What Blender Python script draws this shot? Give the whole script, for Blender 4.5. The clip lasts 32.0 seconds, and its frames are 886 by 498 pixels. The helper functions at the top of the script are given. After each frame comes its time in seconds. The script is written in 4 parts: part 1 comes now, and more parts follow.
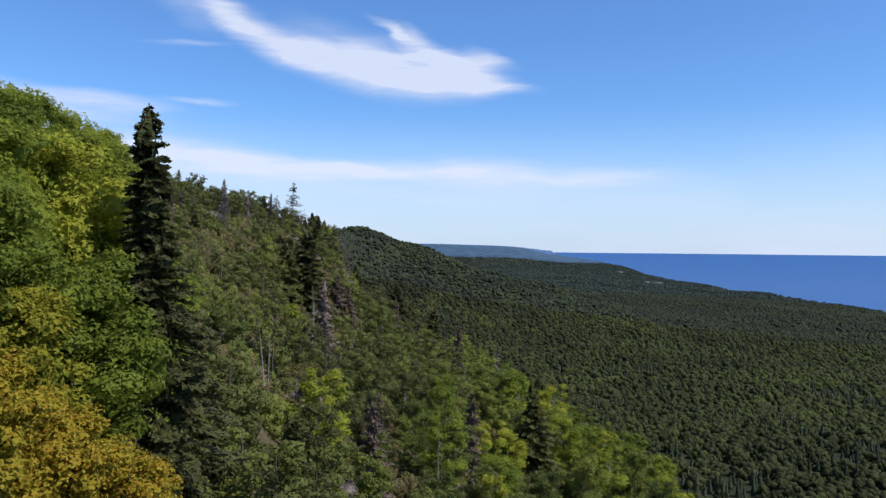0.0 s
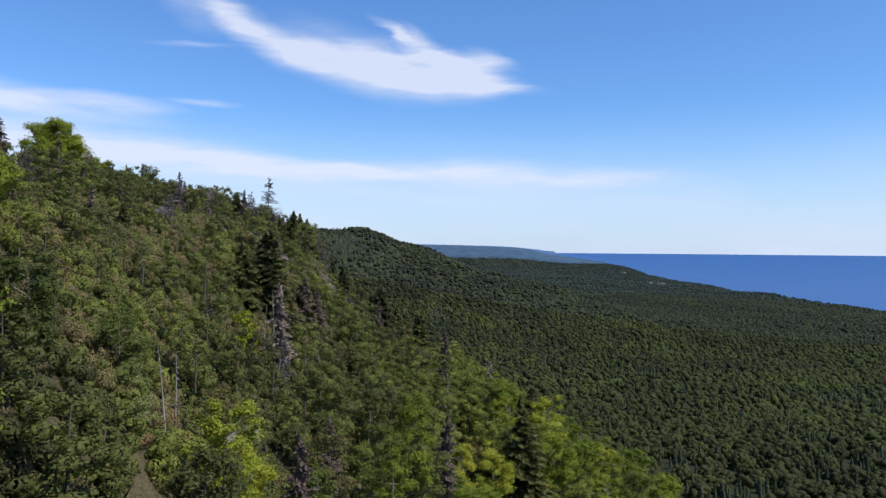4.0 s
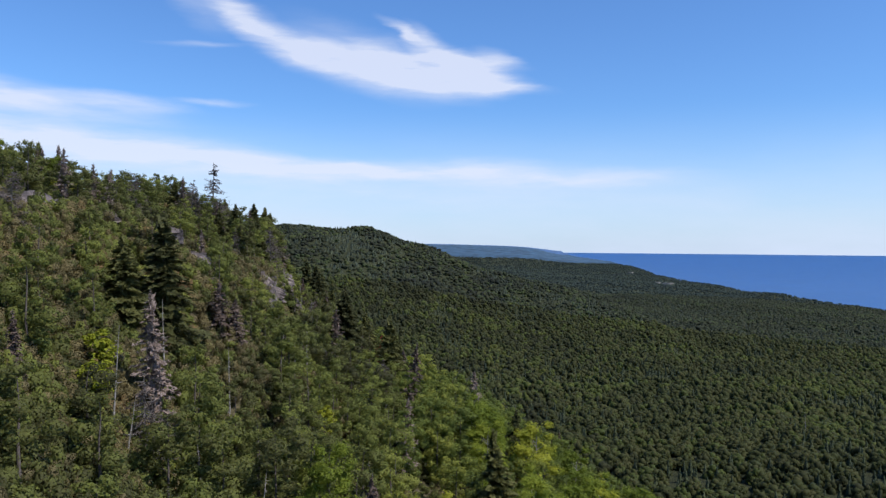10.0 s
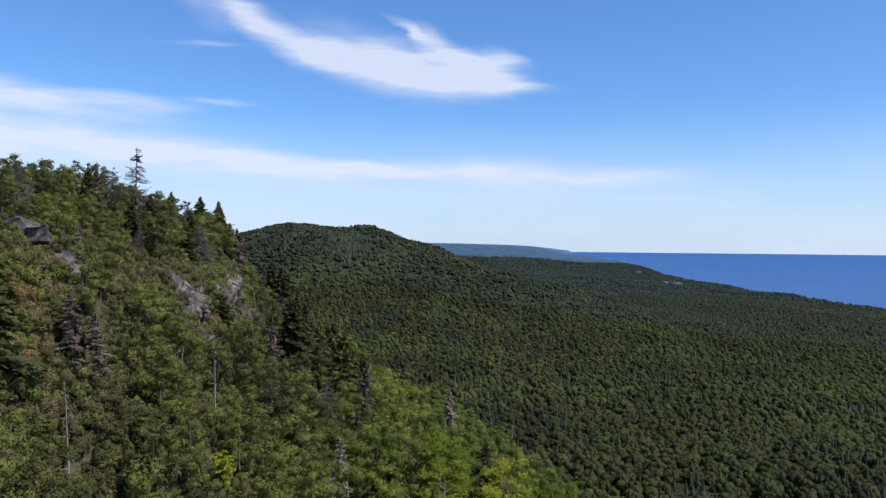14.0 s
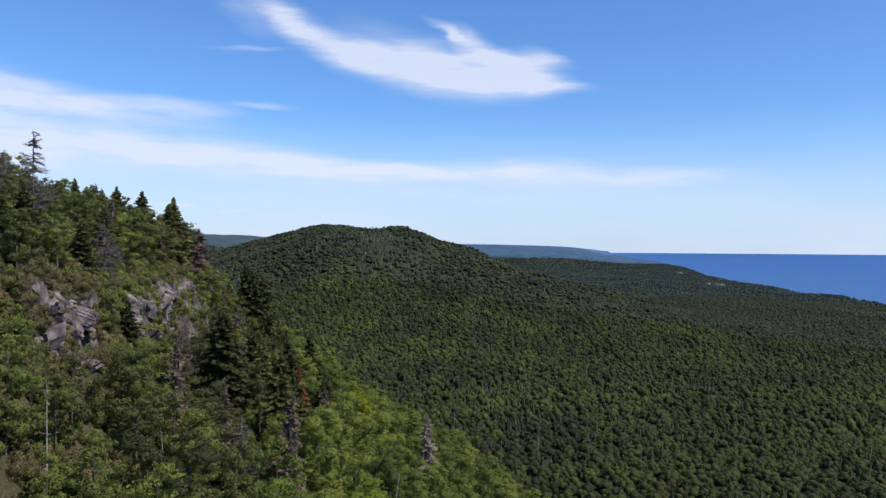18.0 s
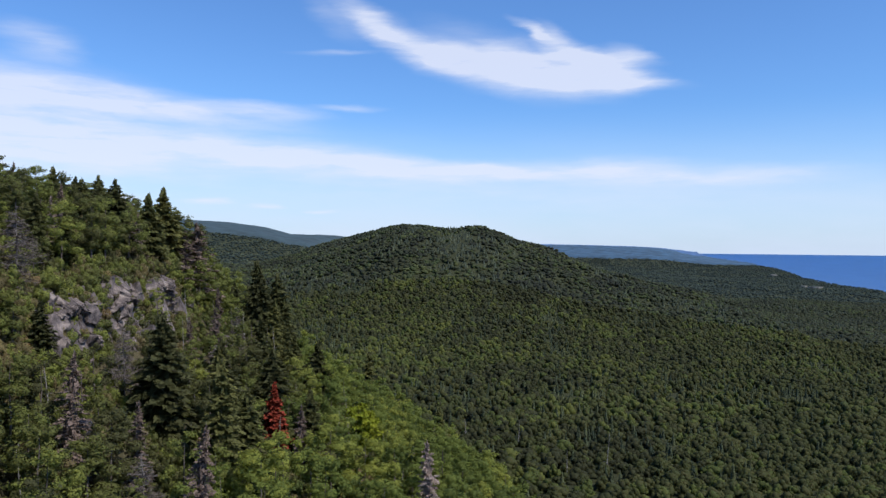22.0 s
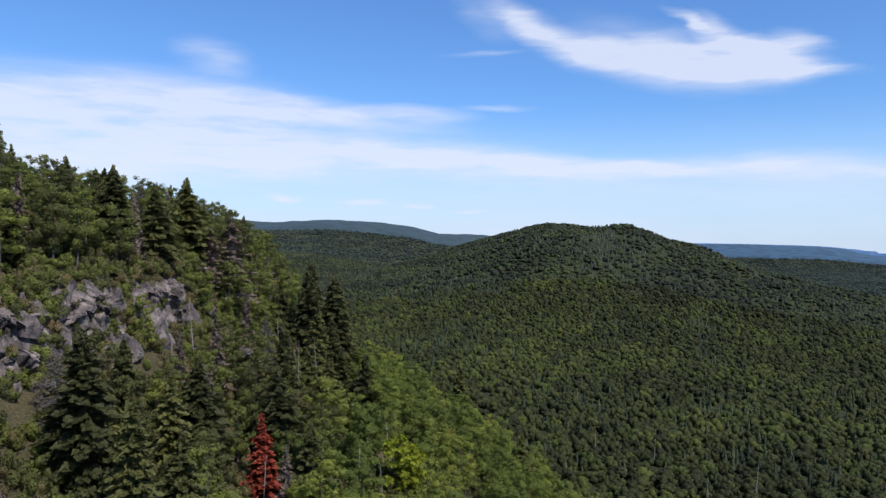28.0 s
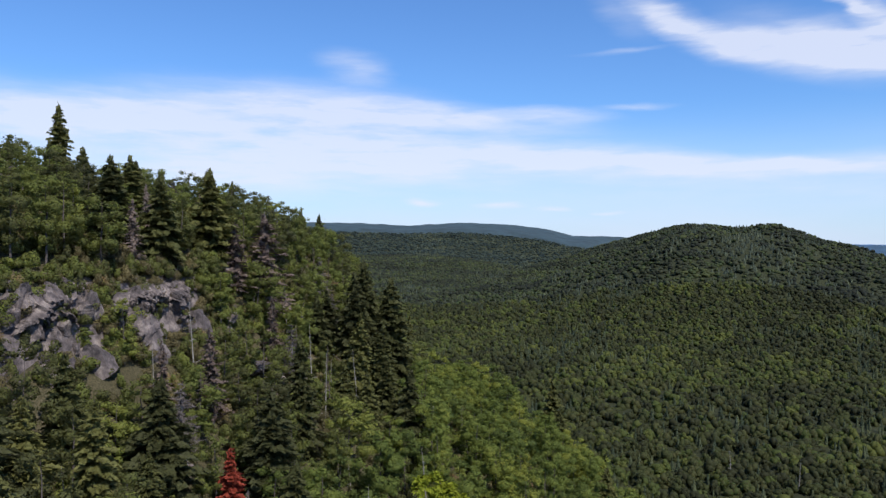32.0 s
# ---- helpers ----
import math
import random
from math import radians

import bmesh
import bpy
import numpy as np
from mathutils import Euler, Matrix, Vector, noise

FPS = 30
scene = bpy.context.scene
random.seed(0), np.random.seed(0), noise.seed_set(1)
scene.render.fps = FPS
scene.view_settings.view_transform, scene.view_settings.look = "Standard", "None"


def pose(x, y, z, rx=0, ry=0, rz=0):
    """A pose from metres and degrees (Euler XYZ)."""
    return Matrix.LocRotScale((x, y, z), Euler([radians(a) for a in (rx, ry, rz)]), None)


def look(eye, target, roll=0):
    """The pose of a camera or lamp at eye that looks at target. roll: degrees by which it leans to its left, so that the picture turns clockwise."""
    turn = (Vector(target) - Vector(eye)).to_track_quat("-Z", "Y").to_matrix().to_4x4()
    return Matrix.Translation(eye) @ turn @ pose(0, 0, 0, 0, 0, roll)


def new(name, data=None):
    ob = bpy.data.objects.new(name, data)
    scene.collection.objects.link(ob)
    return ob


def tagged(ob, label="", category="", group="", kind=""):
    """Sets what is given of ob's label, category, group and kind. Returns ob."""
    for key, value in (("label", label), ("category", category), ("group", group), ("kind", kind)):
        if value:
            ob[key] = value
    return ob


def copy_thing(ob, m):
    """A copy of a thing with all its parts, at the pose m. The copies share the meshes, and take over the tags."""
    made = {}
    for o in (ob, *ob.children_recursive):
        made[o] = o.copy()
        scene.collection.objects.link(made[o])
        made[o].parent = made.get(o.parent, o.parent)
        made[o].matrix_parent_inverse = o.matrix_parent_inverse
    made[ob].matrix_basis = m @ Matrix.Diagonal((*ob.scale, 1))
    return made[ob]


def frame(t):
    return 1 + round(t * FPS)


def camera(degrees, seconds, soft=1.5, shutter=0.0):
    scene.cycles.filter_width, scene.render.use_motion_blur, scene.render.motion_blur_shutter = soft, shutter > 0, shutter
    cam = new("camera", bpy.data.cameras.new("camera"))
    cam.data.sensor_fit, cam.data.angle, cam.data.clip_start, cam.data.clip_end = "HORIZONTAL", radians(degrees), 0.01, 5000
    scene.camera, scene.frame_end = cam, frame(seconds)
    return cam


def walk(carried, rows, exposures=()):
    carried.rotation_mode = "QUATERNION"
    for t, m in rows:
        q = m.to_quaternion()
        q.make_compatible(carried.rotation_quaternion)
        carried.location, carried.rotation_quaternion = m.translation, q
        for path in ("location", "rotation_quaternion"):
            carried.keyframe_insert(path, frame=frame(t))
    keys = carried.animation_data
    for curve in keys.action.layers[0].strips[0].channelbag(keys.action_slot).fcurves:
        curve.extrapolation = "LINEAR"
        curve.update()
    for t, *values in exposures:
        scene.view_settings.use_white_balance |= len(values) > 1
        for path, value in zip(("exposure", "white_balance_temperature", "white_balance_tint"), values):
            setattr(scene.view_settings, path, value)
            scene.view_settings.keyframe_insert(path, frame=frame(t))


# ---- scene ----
cam = camera(60.82, 32.0, soft=1.4)
# The flying height at the start is z = 0; the lake lies at about -115.
PATH = [
    (0, pose(0.00, 0.00, 0.00, 89.89, 0, -0.00) @ pose(0, 0, 0, 0, 0, 0.50)),
    (1, pose(0.52, 2.15, 0.01, 89.91, 0, -0.00) @ pose(0, 0, 0, 0, 0, 0.47)),
    (2, pose(1.06, 4.30, -0.02, 89.94, 0, 0.07) @ pose(0, 0, 0, 0, 0, 0.44)),
    (3, pose(1.66, 6.40, -0.08, 89.95, 0, 0.13) @ pose(0, 0, 0, 0, 0, 0.43)),
    (6, pose(3.98, 12.93, -0.21, 89.94, 0, 0.38) @ pose(0, 0, 0, 0, 0, 0.39)),
    (7, pose(4.63, 15.60, -0.22, 89.97, 0, 0.46) @ pose(0, 0, 0, 0, 0, 0.37)),
    (8, pose(5.25, 18.40, -0.25, 89.99, 0, 0.55) @ pose(0, 0, 0, 0, 0, 0.36)),
    (9, pose(6.01, 21.45, -0.28, 89.94, 0, 0.69) @ pose(0, 0, 0, 0, 0, 0.40)),
    (10, pose(6.83, 24.73, -0.33, 89.91, 0, 0.79) @ pose(0, 0, 0, 0, 0, 0.48)),
    (11, pose(7.77, 28.29, -0.35, 89.86, 0, 0.91) @ pose(0, 0, 0, 0, 0, 0.55)),
    (12, pose(8.81, 31.99, -0.34, 89.80, 0, 1.04) @ pose(0, 0, 0, 0, 0, 0.62)),
    (13, pose(10.18, 35.72, -0.30, 89.84, 0, 1.20) @ pose(0, 0, 0, 0, 0, 0.60)),
    (14, pose(11.66, 39.39, -0.30, 89.84, 0, 1.34) @ pose(0, 0, 0, 0, 0, 0.52)),
    (15, pose(13.28, 43.00, -0.36, 89.89, 0, 1.48) @ pose(0, 0, 0, 0, 0, 0.42)),
    (15.5, pose(14.17, 44.91, -0.39, 89.87, 0, 1.49) @ pose(0, 0, 0, 0, 0, 0.37)),
    (17.5, pose(17.72, 53.53, -0.26, 89.91, 0, 3.26) @ pose(0, 0, 0, 0, 0, 0.34)),
    (18, pose(18.59, 55.69, -0.23, 89.91, 0, 4.29) @ pose(0, 0, 0, 0, 0, 0.35)),
    (19, pose(20.43, 60.02, -0.17, 89.91, 0, 6.22) @ pose(0, 0, 0, 0, 0, 0.36)),
    (20, pose(22.14, 63.98, -0.26, 89.92, 0, 7.72) @ pose(0, 0, 0, 0, 0, 0.41)),
    (21, pose(23.72, 67.52, -0.46, 89.90, 0, 9.09) @ pose(0, 0, 0, 0, 0, 0.48)),
    (22, pose(25.27, 70.83, -0.69, 89.88, 0, 10.62) @ pose(0, 0, 0, 0, 0, 0.50)),
    (23, pose(26.55, 73.92, -0.91, 89.86, 0, 12.08) @ pose(0, 0, 0, 0, 0, 0.50)),
    (24, pose(27.56, 76.88, -1.08, 89.85, 0, 13.57) @ pose(0, 0, 0, 0, 0, 0.52)),
    (25, pose(28.41, 79.76, -1.21, 89.78, 0, 15.34) @ pose(0, 0, 0, 0, 0, 0.58)),
    (25.5, pose(28.83, 81.25, -1.25, 89.75, 0, 16.43) @ pose(0, 0, 0, 0, 0, 0.61)),
    (27.5, pose(30.29, 88.55, -0.76, 89.74, 0, 20.80) @ pose(0, 0, 0, 0, 0, 0.46)),
    (28, pose(30.62, 90.52, -0.71, 89.74, 0, 21.90) @ pose(0, 0, 0, 0, 0, 0.46)),
    (29, pose(31.19, 94.50, -0.67, 89.73, 0, 24.13) @ pose(0, 0, 0, 0, 0, 0.45)),
    (30, pose(31.64, 98.49, -0.74, 89.77, 0, 26.31) @ pose(0, 0, 0, 0, 0, 0.40)),
    (31, pose(32.03, 102.45, -0.93, 89.83, 0, 28.95) @ pose(0, 0, 0, 0, 0, 0.34)),
    (32, pose(32.44, 106.38, -1.17, 89.89, 0, 32.18) @ pose(0, 0, 0, 0, 0, 0.24)),
]
walk(cam, PATH)

# ---- light ----
SUN_AZ, SUN_EL = 114.0, 52.0   # degrees clockwise from +y, and above the horizon
sun_way = Vector((math.sin(radians(SUN_AZ)) * math.cos(radians(SUN_EL)),
                  math.cos(radians(SUN_AZ)) * math.cos(radians(SUN_EL)), math.sin(radians(SUN_EL))))
sun = new("sun", bpy.data.lights.new("sun", "SUN"))
sun.data.energy, sun.data.angle, sun.data.color = 4.3, radians(0.5), (1.0, 0.955, 0.88)
sun.matrix_world = look(sun_way * 300, (0, 0, 0))
scene.view_settings.exposure = 0.45


def blob_place(px, py, yaw):
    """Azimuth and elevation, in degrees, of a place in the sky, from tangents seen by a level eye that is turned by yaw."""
    u, v = (px - 784) / 1336, (446 - py) / 1336
    return math.degrees(math.atan(u)) - yaw, math.degrees(math.atan(v / math.hypot(1, u)))


def make_sky():
    world = bpy.data.worlds.new("sky")
    scene.world = world
    world.use_nodes = True
    nt = world.node_tree
    nt.nodes.clear()
    N, L = nt.nodes.new, nt.links.new

    def math_node(op, a, b=None, c=None, clamp=False):
        n = N("ShaderNodeMath")
        n.operation, n.use_clamp = op, clamp
        for k, v in enumerate((a, b, c)):
            if v is None:
                continue
            if isinstance(v, (int, float)):
                n.inputs[k].default_value = v
            else:
                L(v, n.inputs[k])
        return n.outputs[0]

    out, bg = N("ShaderNodeOutputWorld"), N("ShaderNodeBackground")
    sky = N("ShaderNodeTexSky")
    sky.sky_type, sky.sun_disc = "NISHITA", False
    sky.sun_elevation, sky.sun_rotation = radians(SUN_EL), radians(SUN_AZ)
    sky.altitude, sky.air_density, sky.dust_density, sky.ozone_density = 250, 1.0, 0.6, 2.2
    co = N("ShaderNodeTexCoord")
    sep = N("ShaderNodeSeparateXYZ")
    L(co.outputs["Generated"], sep.inputs[0])
    az = math_node("MULTIPLY", math_node("ARCTAN2", sep.outputs[0], sep.outputs[1]), 57.29578)
    el = math_node("MULTIPLY", math_node("ARCSINE", sep.outputs[2]), 57.29578)
    flat = N("ShaderNodeCombineXYZ")
    L(az, flat.inputs[0]), L(el, flat.inputs[1])

    def warp(vec, scale, amount, stretch, detail=4.0):
        mp = N("ShaderNodeMapping")
        mp.inputs["Scale"].default_value = stretch
        L(vec, mp.inputs[0])
        nz = N("ShaderNodeTexNoise")
        nz.inputs["Scale"].default_value, nz.inputs["Detail"].default_value, nz.inputs["Roughness"].default_value = scale, detail, 0.55
        L(mp.outputs[0], nz.inputs["Vector"])
        sub = N("ShaderNodeVectorMath")
        sub.operation = "SUBTRACT"
        L(nz.outputs["Color"], sub.inputs[0])
        sub.inputs[1].default_value = (0.5, 0.5, 0.5)
        mul = N("ShaderNodeVectorMath")
        mul.operation = "MULTIPLY"
        L(sub.outputs[0], mul.inputs[0])
        mul.inputs[1].default_value = amount
        add = N("ShaderNodeVectorMath")
        L(vec, add.inputs[0]), L(mul.outputs[0], add.inputs[1])
        return add.outputs[0], nz.outputs[0]

    soft, _ = warp(flat.outputs[0], 0.16, (2.4, 0.7, 0), (1, 3.0, 1))
    soft, _ = warp(soft, 0.8, (1.3, 0.26, 0), (0.5, 2.2, 1), 5.0)

    def blob(px, py, rx, ry, lean, yaw, power):
        a, e = blob_place(px, py, yaw)
        mp = N("ShaderNodeMapping")
        mp.vector_type = "TEXTURE"
        mp.inputs["Location"].default_value = (a, e, 0)
        mp.inputs["Rotation"].default_value = (0, 0, radians(lean))
        mp.inputs["Scale"].default_value = (rx / 23.3, ry / 23.3, 1)
        L(soft, mp.inputs[0])
        ln = N("ShaderNodeVectorMath")
        ln.operation = "LENGTH"
        L(mp.outputs[0], ln.inputs[0])
        mr = N("ShaderNodeMapRange")
        mr.interpolation_type = "SMOOTHSTEP"
        for name, v in (("From Min", 1.0), ("From Max", 0.0), ("To Min", 0.0), ("To Max", power)):
            mr.inputs[name].default_value = v
        L(ln.outputs["Value"], mr.inputs["Value"])
        return mr.outputs[0]

    total = None
    for b in CLOUDS:
        v = blob(*b)
        total = v if total is None else math_node("ADD", total, v)
    # streaky body: fine fibres drawn out along the wind
    fib, fibre = warp(soft, 0.55, (1, 1, 0), (0.35, 2.4, 1), 7.0)
    veil, veils = warp(soft, 0.1, (1, 1, 0), (0.6, 2.2, 1), 5.0)
    hair, hairs = warp(soft, 0.8, (1, 1, 0), (0.4, 1.8, 1), 5.0)
    tex = math_node("MULTIPLY_ADD", fibre, 1.45, math_node("MULTIPLY_ADD", hairs, 0.4, -0.04))
    body = math_node("MULTIPLY", total, tex, clamp=True)
    body = math_node("POWER", body, 1.15)
    # thin milky veil low over the land
    low = N("ShaderNodeMapRange")
    low.interpolation_type = "SMOOTHSTEP"
    for name, v in (("From Min", 11.0), ("From Max", -1.0), ("To Min", 0.0), ("To Max", 1.0)):
        low.inputs[name].default_value = v
    L(el, low.inputs["Value"])
    veil_amt = math_node("MULTIPLY", low.outputs[0], math_node("MULTIPLY_ADD", veils, 0.9, 0.42), clamp=True)
    tint = N("ShaderNodeMix")
    tint.data_type, tint.blend_type = "RGBA", "MULTIPLY"
    tint.inputs[0].default_value = 1.0
    L(sky.outputs[0], tint.inputs[6])
    tint.inputs[7].default_value = SKY_TINT
    haze = N("ShaderNodeMix")
    haze.data_type = "RGBA"
    L(math_node("MULTIPLY", veil_amt, 0.9), haze.inputs[0]), L(tint.outputs[2], haze.inputs[6])
    haze.inputs[7].default_value = VEIL_COLOUR
    mix = N("ShaderNodeMix")
    mix.data_type = "RGBA"
    L(math_node("MULTIPLY", body, 0.79), mix.inputs[0]), L(haze.outputs[2], mix.inputs[6])
    mix.inputs[7].default_value = CLOUD_COLOUR
    L(mix.outputs[2], bg.inputs[0])
    bg.inputs[1].default_value = SKY_STRENGTH
    L(bg.outputs[0], out.inputs[0])


SKY_STRENGTH = 0.085
SKY_TINT = (0.68, 1.03, 1.48, 1)
CLOUD_COLOUR = (6.9, 7.3, 8.6, 1)
VEIL_COLOUR = (6.0, 6.9, 8.7, 1)
# px, py, half length, half height, lean, yaw of the view, density
CLOUDS = [
    (385, 26, 105, 34, -38, 0, 0.75), (450, 70, 120, 40, -30, 0, 0.8), (330, 20, 90, 40, -30, 0, 0.35), (900, 165, 90, 14, -3, 0, 0.5), (870, 120, 60, 20, -10, 0, 0.5), (530, 104, 125, 44, -18, 0, 0.85), (620, 124, 150, 56, -12, 0, 1.0),
    (705, 134, 150, 70, -8, 0, 1.0), (785, 143, 140, 56, -5, 0, 0.95), (848, 158, 100, 30, -4, 0, 0.9),
    (690, 62, 62, 13, -28, 0, 0.75), (738, 88, 85, 30, -30, 0, 0.9), (812, 120, 85, 24, -12, 0, 0.8), (330, 89, 110, 7, 3, 0, 0.35),
    (120, 196, 330, 84, -2, 21.9, 0.9), (380, 200, 310, 70, -5, 21.9, 0.9), (600, 218, 286, 36, -5, 21.9, 0.76), (745, 213, 138, 19, -4, 21.9, 0.76),
    (-220, 190, 384, 66, 0, 21.9, 0.72), (-500, 170, 480, 88, 0, 21.9, 0.66),
    (500, 285, 420, 58, -2, 21.9, 0.92), (800, 293, 340, 46, -5, 21.9, 0.9), (990, 303, 230, 30, -6, 21.9, 0.85), (250, 292, 400, 70, 0, 21.9, 0.8),
    (-60, 285, 360, 54, 0, 21.9, 0.65), (380, 117, 90, 39, -10, 21.9, 0.65), (1290, 296, 290, 26, 1, 21.9, 0.85), (880, 204, 84, 8, 0, 21.9, 0.49),
    (1130, 305, 160, 22, -6, 21.9, 0.7), (1540, 303, 330, 26, 0, 21.9, 0.75),
    (508, 364, 42, 10, 0, 21.9, 0.9), (640, 371, 55, 8, 0, 21.9, 0.9), (735, 377, 50, 7, 0, 21.9, 0.8), (838, 384, 42, 6, 0, 21.9, 0.7),
    (640, 262, 560, 60, -3, 21.9, 0.2), (1000, 335, 620, 60, -2, 21.9, 0.35), (300, 340, 620, 50, 0, 21.9, 0.35), (1500, 330, 520, 60, 0, 21.9, 0.3), (860, 108, 60, 16, -16, 0, 0.5), (600, 78, 170, 40, -14, 0, 0.3),
    (2300, 200, 500, 60, 5, 0, 0.5), (3200, 240, 700, 60, 0, 0, 0.5),
]
make_sky()


# ---- materials ----
def material(name, rough=0.8, metal=0.0):
    m = bpy.data.materials.new(name)
    m.use_nodes = True
    bsdf = m.node_tree.nodes["Principled BSDF"]
    bsdf.inputs["Roughness"].default_value = rough
    bsdf.inputs["Metallic"].default_value = metal
    return m, m.node_tree.nodes, m.node_tree.links, bsdf


def ramp(nodes, stops):
    r = nodes.new("ShaderNodeValToRGB")
    els = r.color_ramp.elements
    while len(els) < len(stops):
        els.new(0.5)
    for e, (p, c) in zip(els, stops):
        e.position, e.color = p, (*c, 1)
    return r


def noise_tex(nodes, links, scale, detail=4.0, rough=0.55, coord="Object"):
    co = nodes.new("ShaderNodeTexCoord")
    nz = nodes.new("ShaderNodeTexNoise")
    nz.inputs["Scale"].default_value, nz.inputs["Detail"].default_value, nz.inputs["Roughness"].default_value = scale, detail, rough
    links.new(co.outputs[coord], nz.inputs["Vector"])
    return nz


def foliage(name, stops, source, leafy=0.3, patch=0.02, spread=0.22, spec=0.12, rough=0.65, grain=4.0, cut=0.58, speckle=0.34, relief=0.6):
    """Leaves or needles: colour by the tree (source: 'object' or the attribute 'tone'), by the stand and by the single leaf.
    grain: leaves to the metre; cut: how far each leaf reaches before the gap to the next (over 1: no gaps)."""
    m, n, l, bsdf = material(name, rough)
    r = ramp(n, stops)
    if source == "object":
        base = n.new("ShaderNodeObjectInfo").outputs["Random"]
    else:
        at = n.new("ShaderNodeAttribute")
        at.attribute_name = "tone"
        base = at.outputs["Fac"]
    geo = n.new("ShaderNodeNewGeometry")
    nz = n.new("ShaderNodeTexNoise")
    nz.inputs["Scale"].default_value, nz.inputs["Detail"].default_value = patch, 3.0
    l.new(geo.outputs["Position"], nz.inputs["Vector"])
    vo = n.new("ShaderNodeTexVoronoi")
    vo.inputs["Scale"].default_value = grain
    l.new(geo.outputs["Position"], vo.inputs["Vector"])
    one = n.new("ShaderNodeSeparateColor")
    l.new(vo.outputs["Color"], one.inputs[0])

    def add(a, k, b):
        nd = n.new("ShaderNodeMath")
        nd.operation = "MULTIPLY_ADD"
        l.new(a, nd.inputs[0])
        nd.inputs[1].default_value = k
        if isinstance(b, float):
            nd.inputs[2].default_value = b
        else:
            l.new(b, nd.inputs[2])
        return nd.outputs[0]

    f = add(nz.outputs[0], 0.8, -0.4 - spread / 2 - speckle / 2)
    f = add(geo.outputs["Random Per Island"], spread, f)
    f = add(one.outputs[0], speckle, f)
    f = add(base, 1.0, f)
    l.new(f, r.inputs[0])
    bp = n.new("ShaderNodeBump")
    bp.invert = True
    bp.inputs["Strength"].default_value, bp.inputs["Distance"].default_value = relief, 0.35 / grain
    l.new(vo.outputs["Distance"], bp.inputs["Height"])
    l.new(bp.outputs[0], bsdf.inputs["Normal"])
    l.new(r.outputs[0], bsdf.inputs["Base Color"])
    bsdf.inputs["Specular IOR Level"].default_value = spec
    last = bsdf.outputs[0]
    if leafy:
        tr = n.new("ShaderNodeBsdfTranslucent")
        l.new(r.outputs[0], tr.inputs[0])
        mx = n.new("ShaderNodeMixShader")
        mx.inputs[0].default_value = leafy
        l.new(last, mx.inputs[1]), l.new(tr.outputs[0], mx.inputs[2])
        last = mx.outputs[0]
    if cut < 1:
        gap = n.new("ShaderNodeMath")
        gap.operation = "GREATER_THAN"
        l.new(vo.outputs["Distance"], gap.inputs[0])
        gap.inputs[1].default_value = cut
        clear = n.new("ShaderNodeBsdfTransparent")
        mx = n.new("ShaderNodeMixShader")
        l.new(gap.outputs[0], mx.inputs[0]), l.new(last, mx.inputs[1]), l.new(clear.outputs[0], mx.inputs[2])
        last = mx.outputs[0]
    l.new(last, n["Material Output"].inputs[0])
    return m


GREEN = [(0.0, (0.074, 0.076, 0.034)), (0.3, (0.104, 0.110, 0.038)), (0.55, (0.134, 0.150, 0.042)), (0.8, (0.162, 0.186, 0.046)), (1.0, (0.214, 0.228, 0.054))]
SUNNY = [(0.0, (0.082, 0.104, 0.030)), (0.5, (0.120, 0.150, 0.036)), (0.85, (0.168, 0.196, 0.042)), (1.0, (0.240, 0.250, 0.050))]
GOLD = [(0.0, (0.150, 0.172, 0.024)), (0.45, (0.250, 0.242, 0.028)), (0.78, (0.330, 0.265, 0.028)), (1.0, (0.370, 0.215, 0.030))]
SPRUCE = [(0.0, (0.050, 0.053, 0.022)), (0.5, (0.080, 0.084, 0.030)), (1.0, (0.130, 0.128, 0.042))]
WOOD_SPRUCE = [(0.0, (0.032, 0.043, 0.026)), (0.5, (0.050, 0.063, 0.035)), (1.0, (0.082, 0.092, 0.044))]
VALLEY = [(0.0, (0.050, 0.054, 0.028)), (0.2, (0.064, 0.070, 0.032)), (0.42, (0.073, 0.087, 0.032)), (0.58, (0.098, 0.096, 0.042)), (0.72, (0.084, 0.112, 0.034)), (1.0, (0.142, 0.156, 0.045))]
# valley colours shifted to blue: haze painted into the hill's leaves
HILL_HAZED = [(p, (r * 0.80, g * 0.84, b * 1.25)) for p, (r, g, b) in VALLEY]
leaf_green = foliage("leaves_green", GREEN, "object", 0.52, grain=8.0, cut=0.56)
leaf_slope = foliage("leaves_light_green", SUNNY, "object", 0.52, grain=8.0, cut=0.56)
leaf_low = foliage("leaves_of_the_lower_slope", SUNNY, "tone", 0.52, patch=0.04, grain=9.0, cut=0.58)
# near-white last stop paints glints of light into the pale green leaves
leaf_glints = foliage("leaves_green_with_glints", [(0.0, (0.085, 0.110, 0.026)), (0.5, (0.150, 0.175, 0.045)), (0.85, (0.24, 0.26, 0.10)), (1.0, (0.48, 0.48, 0.32))], "object", 0.4, spread=0.5, grain=14.0, cut=0.52)
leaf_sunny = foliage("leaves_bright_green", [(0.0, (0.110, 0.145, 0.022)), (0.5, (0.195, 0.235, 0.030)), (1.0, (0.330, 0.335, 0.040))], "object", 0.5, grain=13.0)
leaf_olive = foliage("leaves_olive", [(0.0, (0.080, 0.072, 0.030)), (0.5, (0.128, 0.115, 0.042)), (1.0, (0.190, 0.165, 0.062))], "object", 0.38, grain=8.0, cut=0.54)
leaf_gold = foliage("leaves_turning_gold", GOLD, "object", 0.5, grain=14.0)
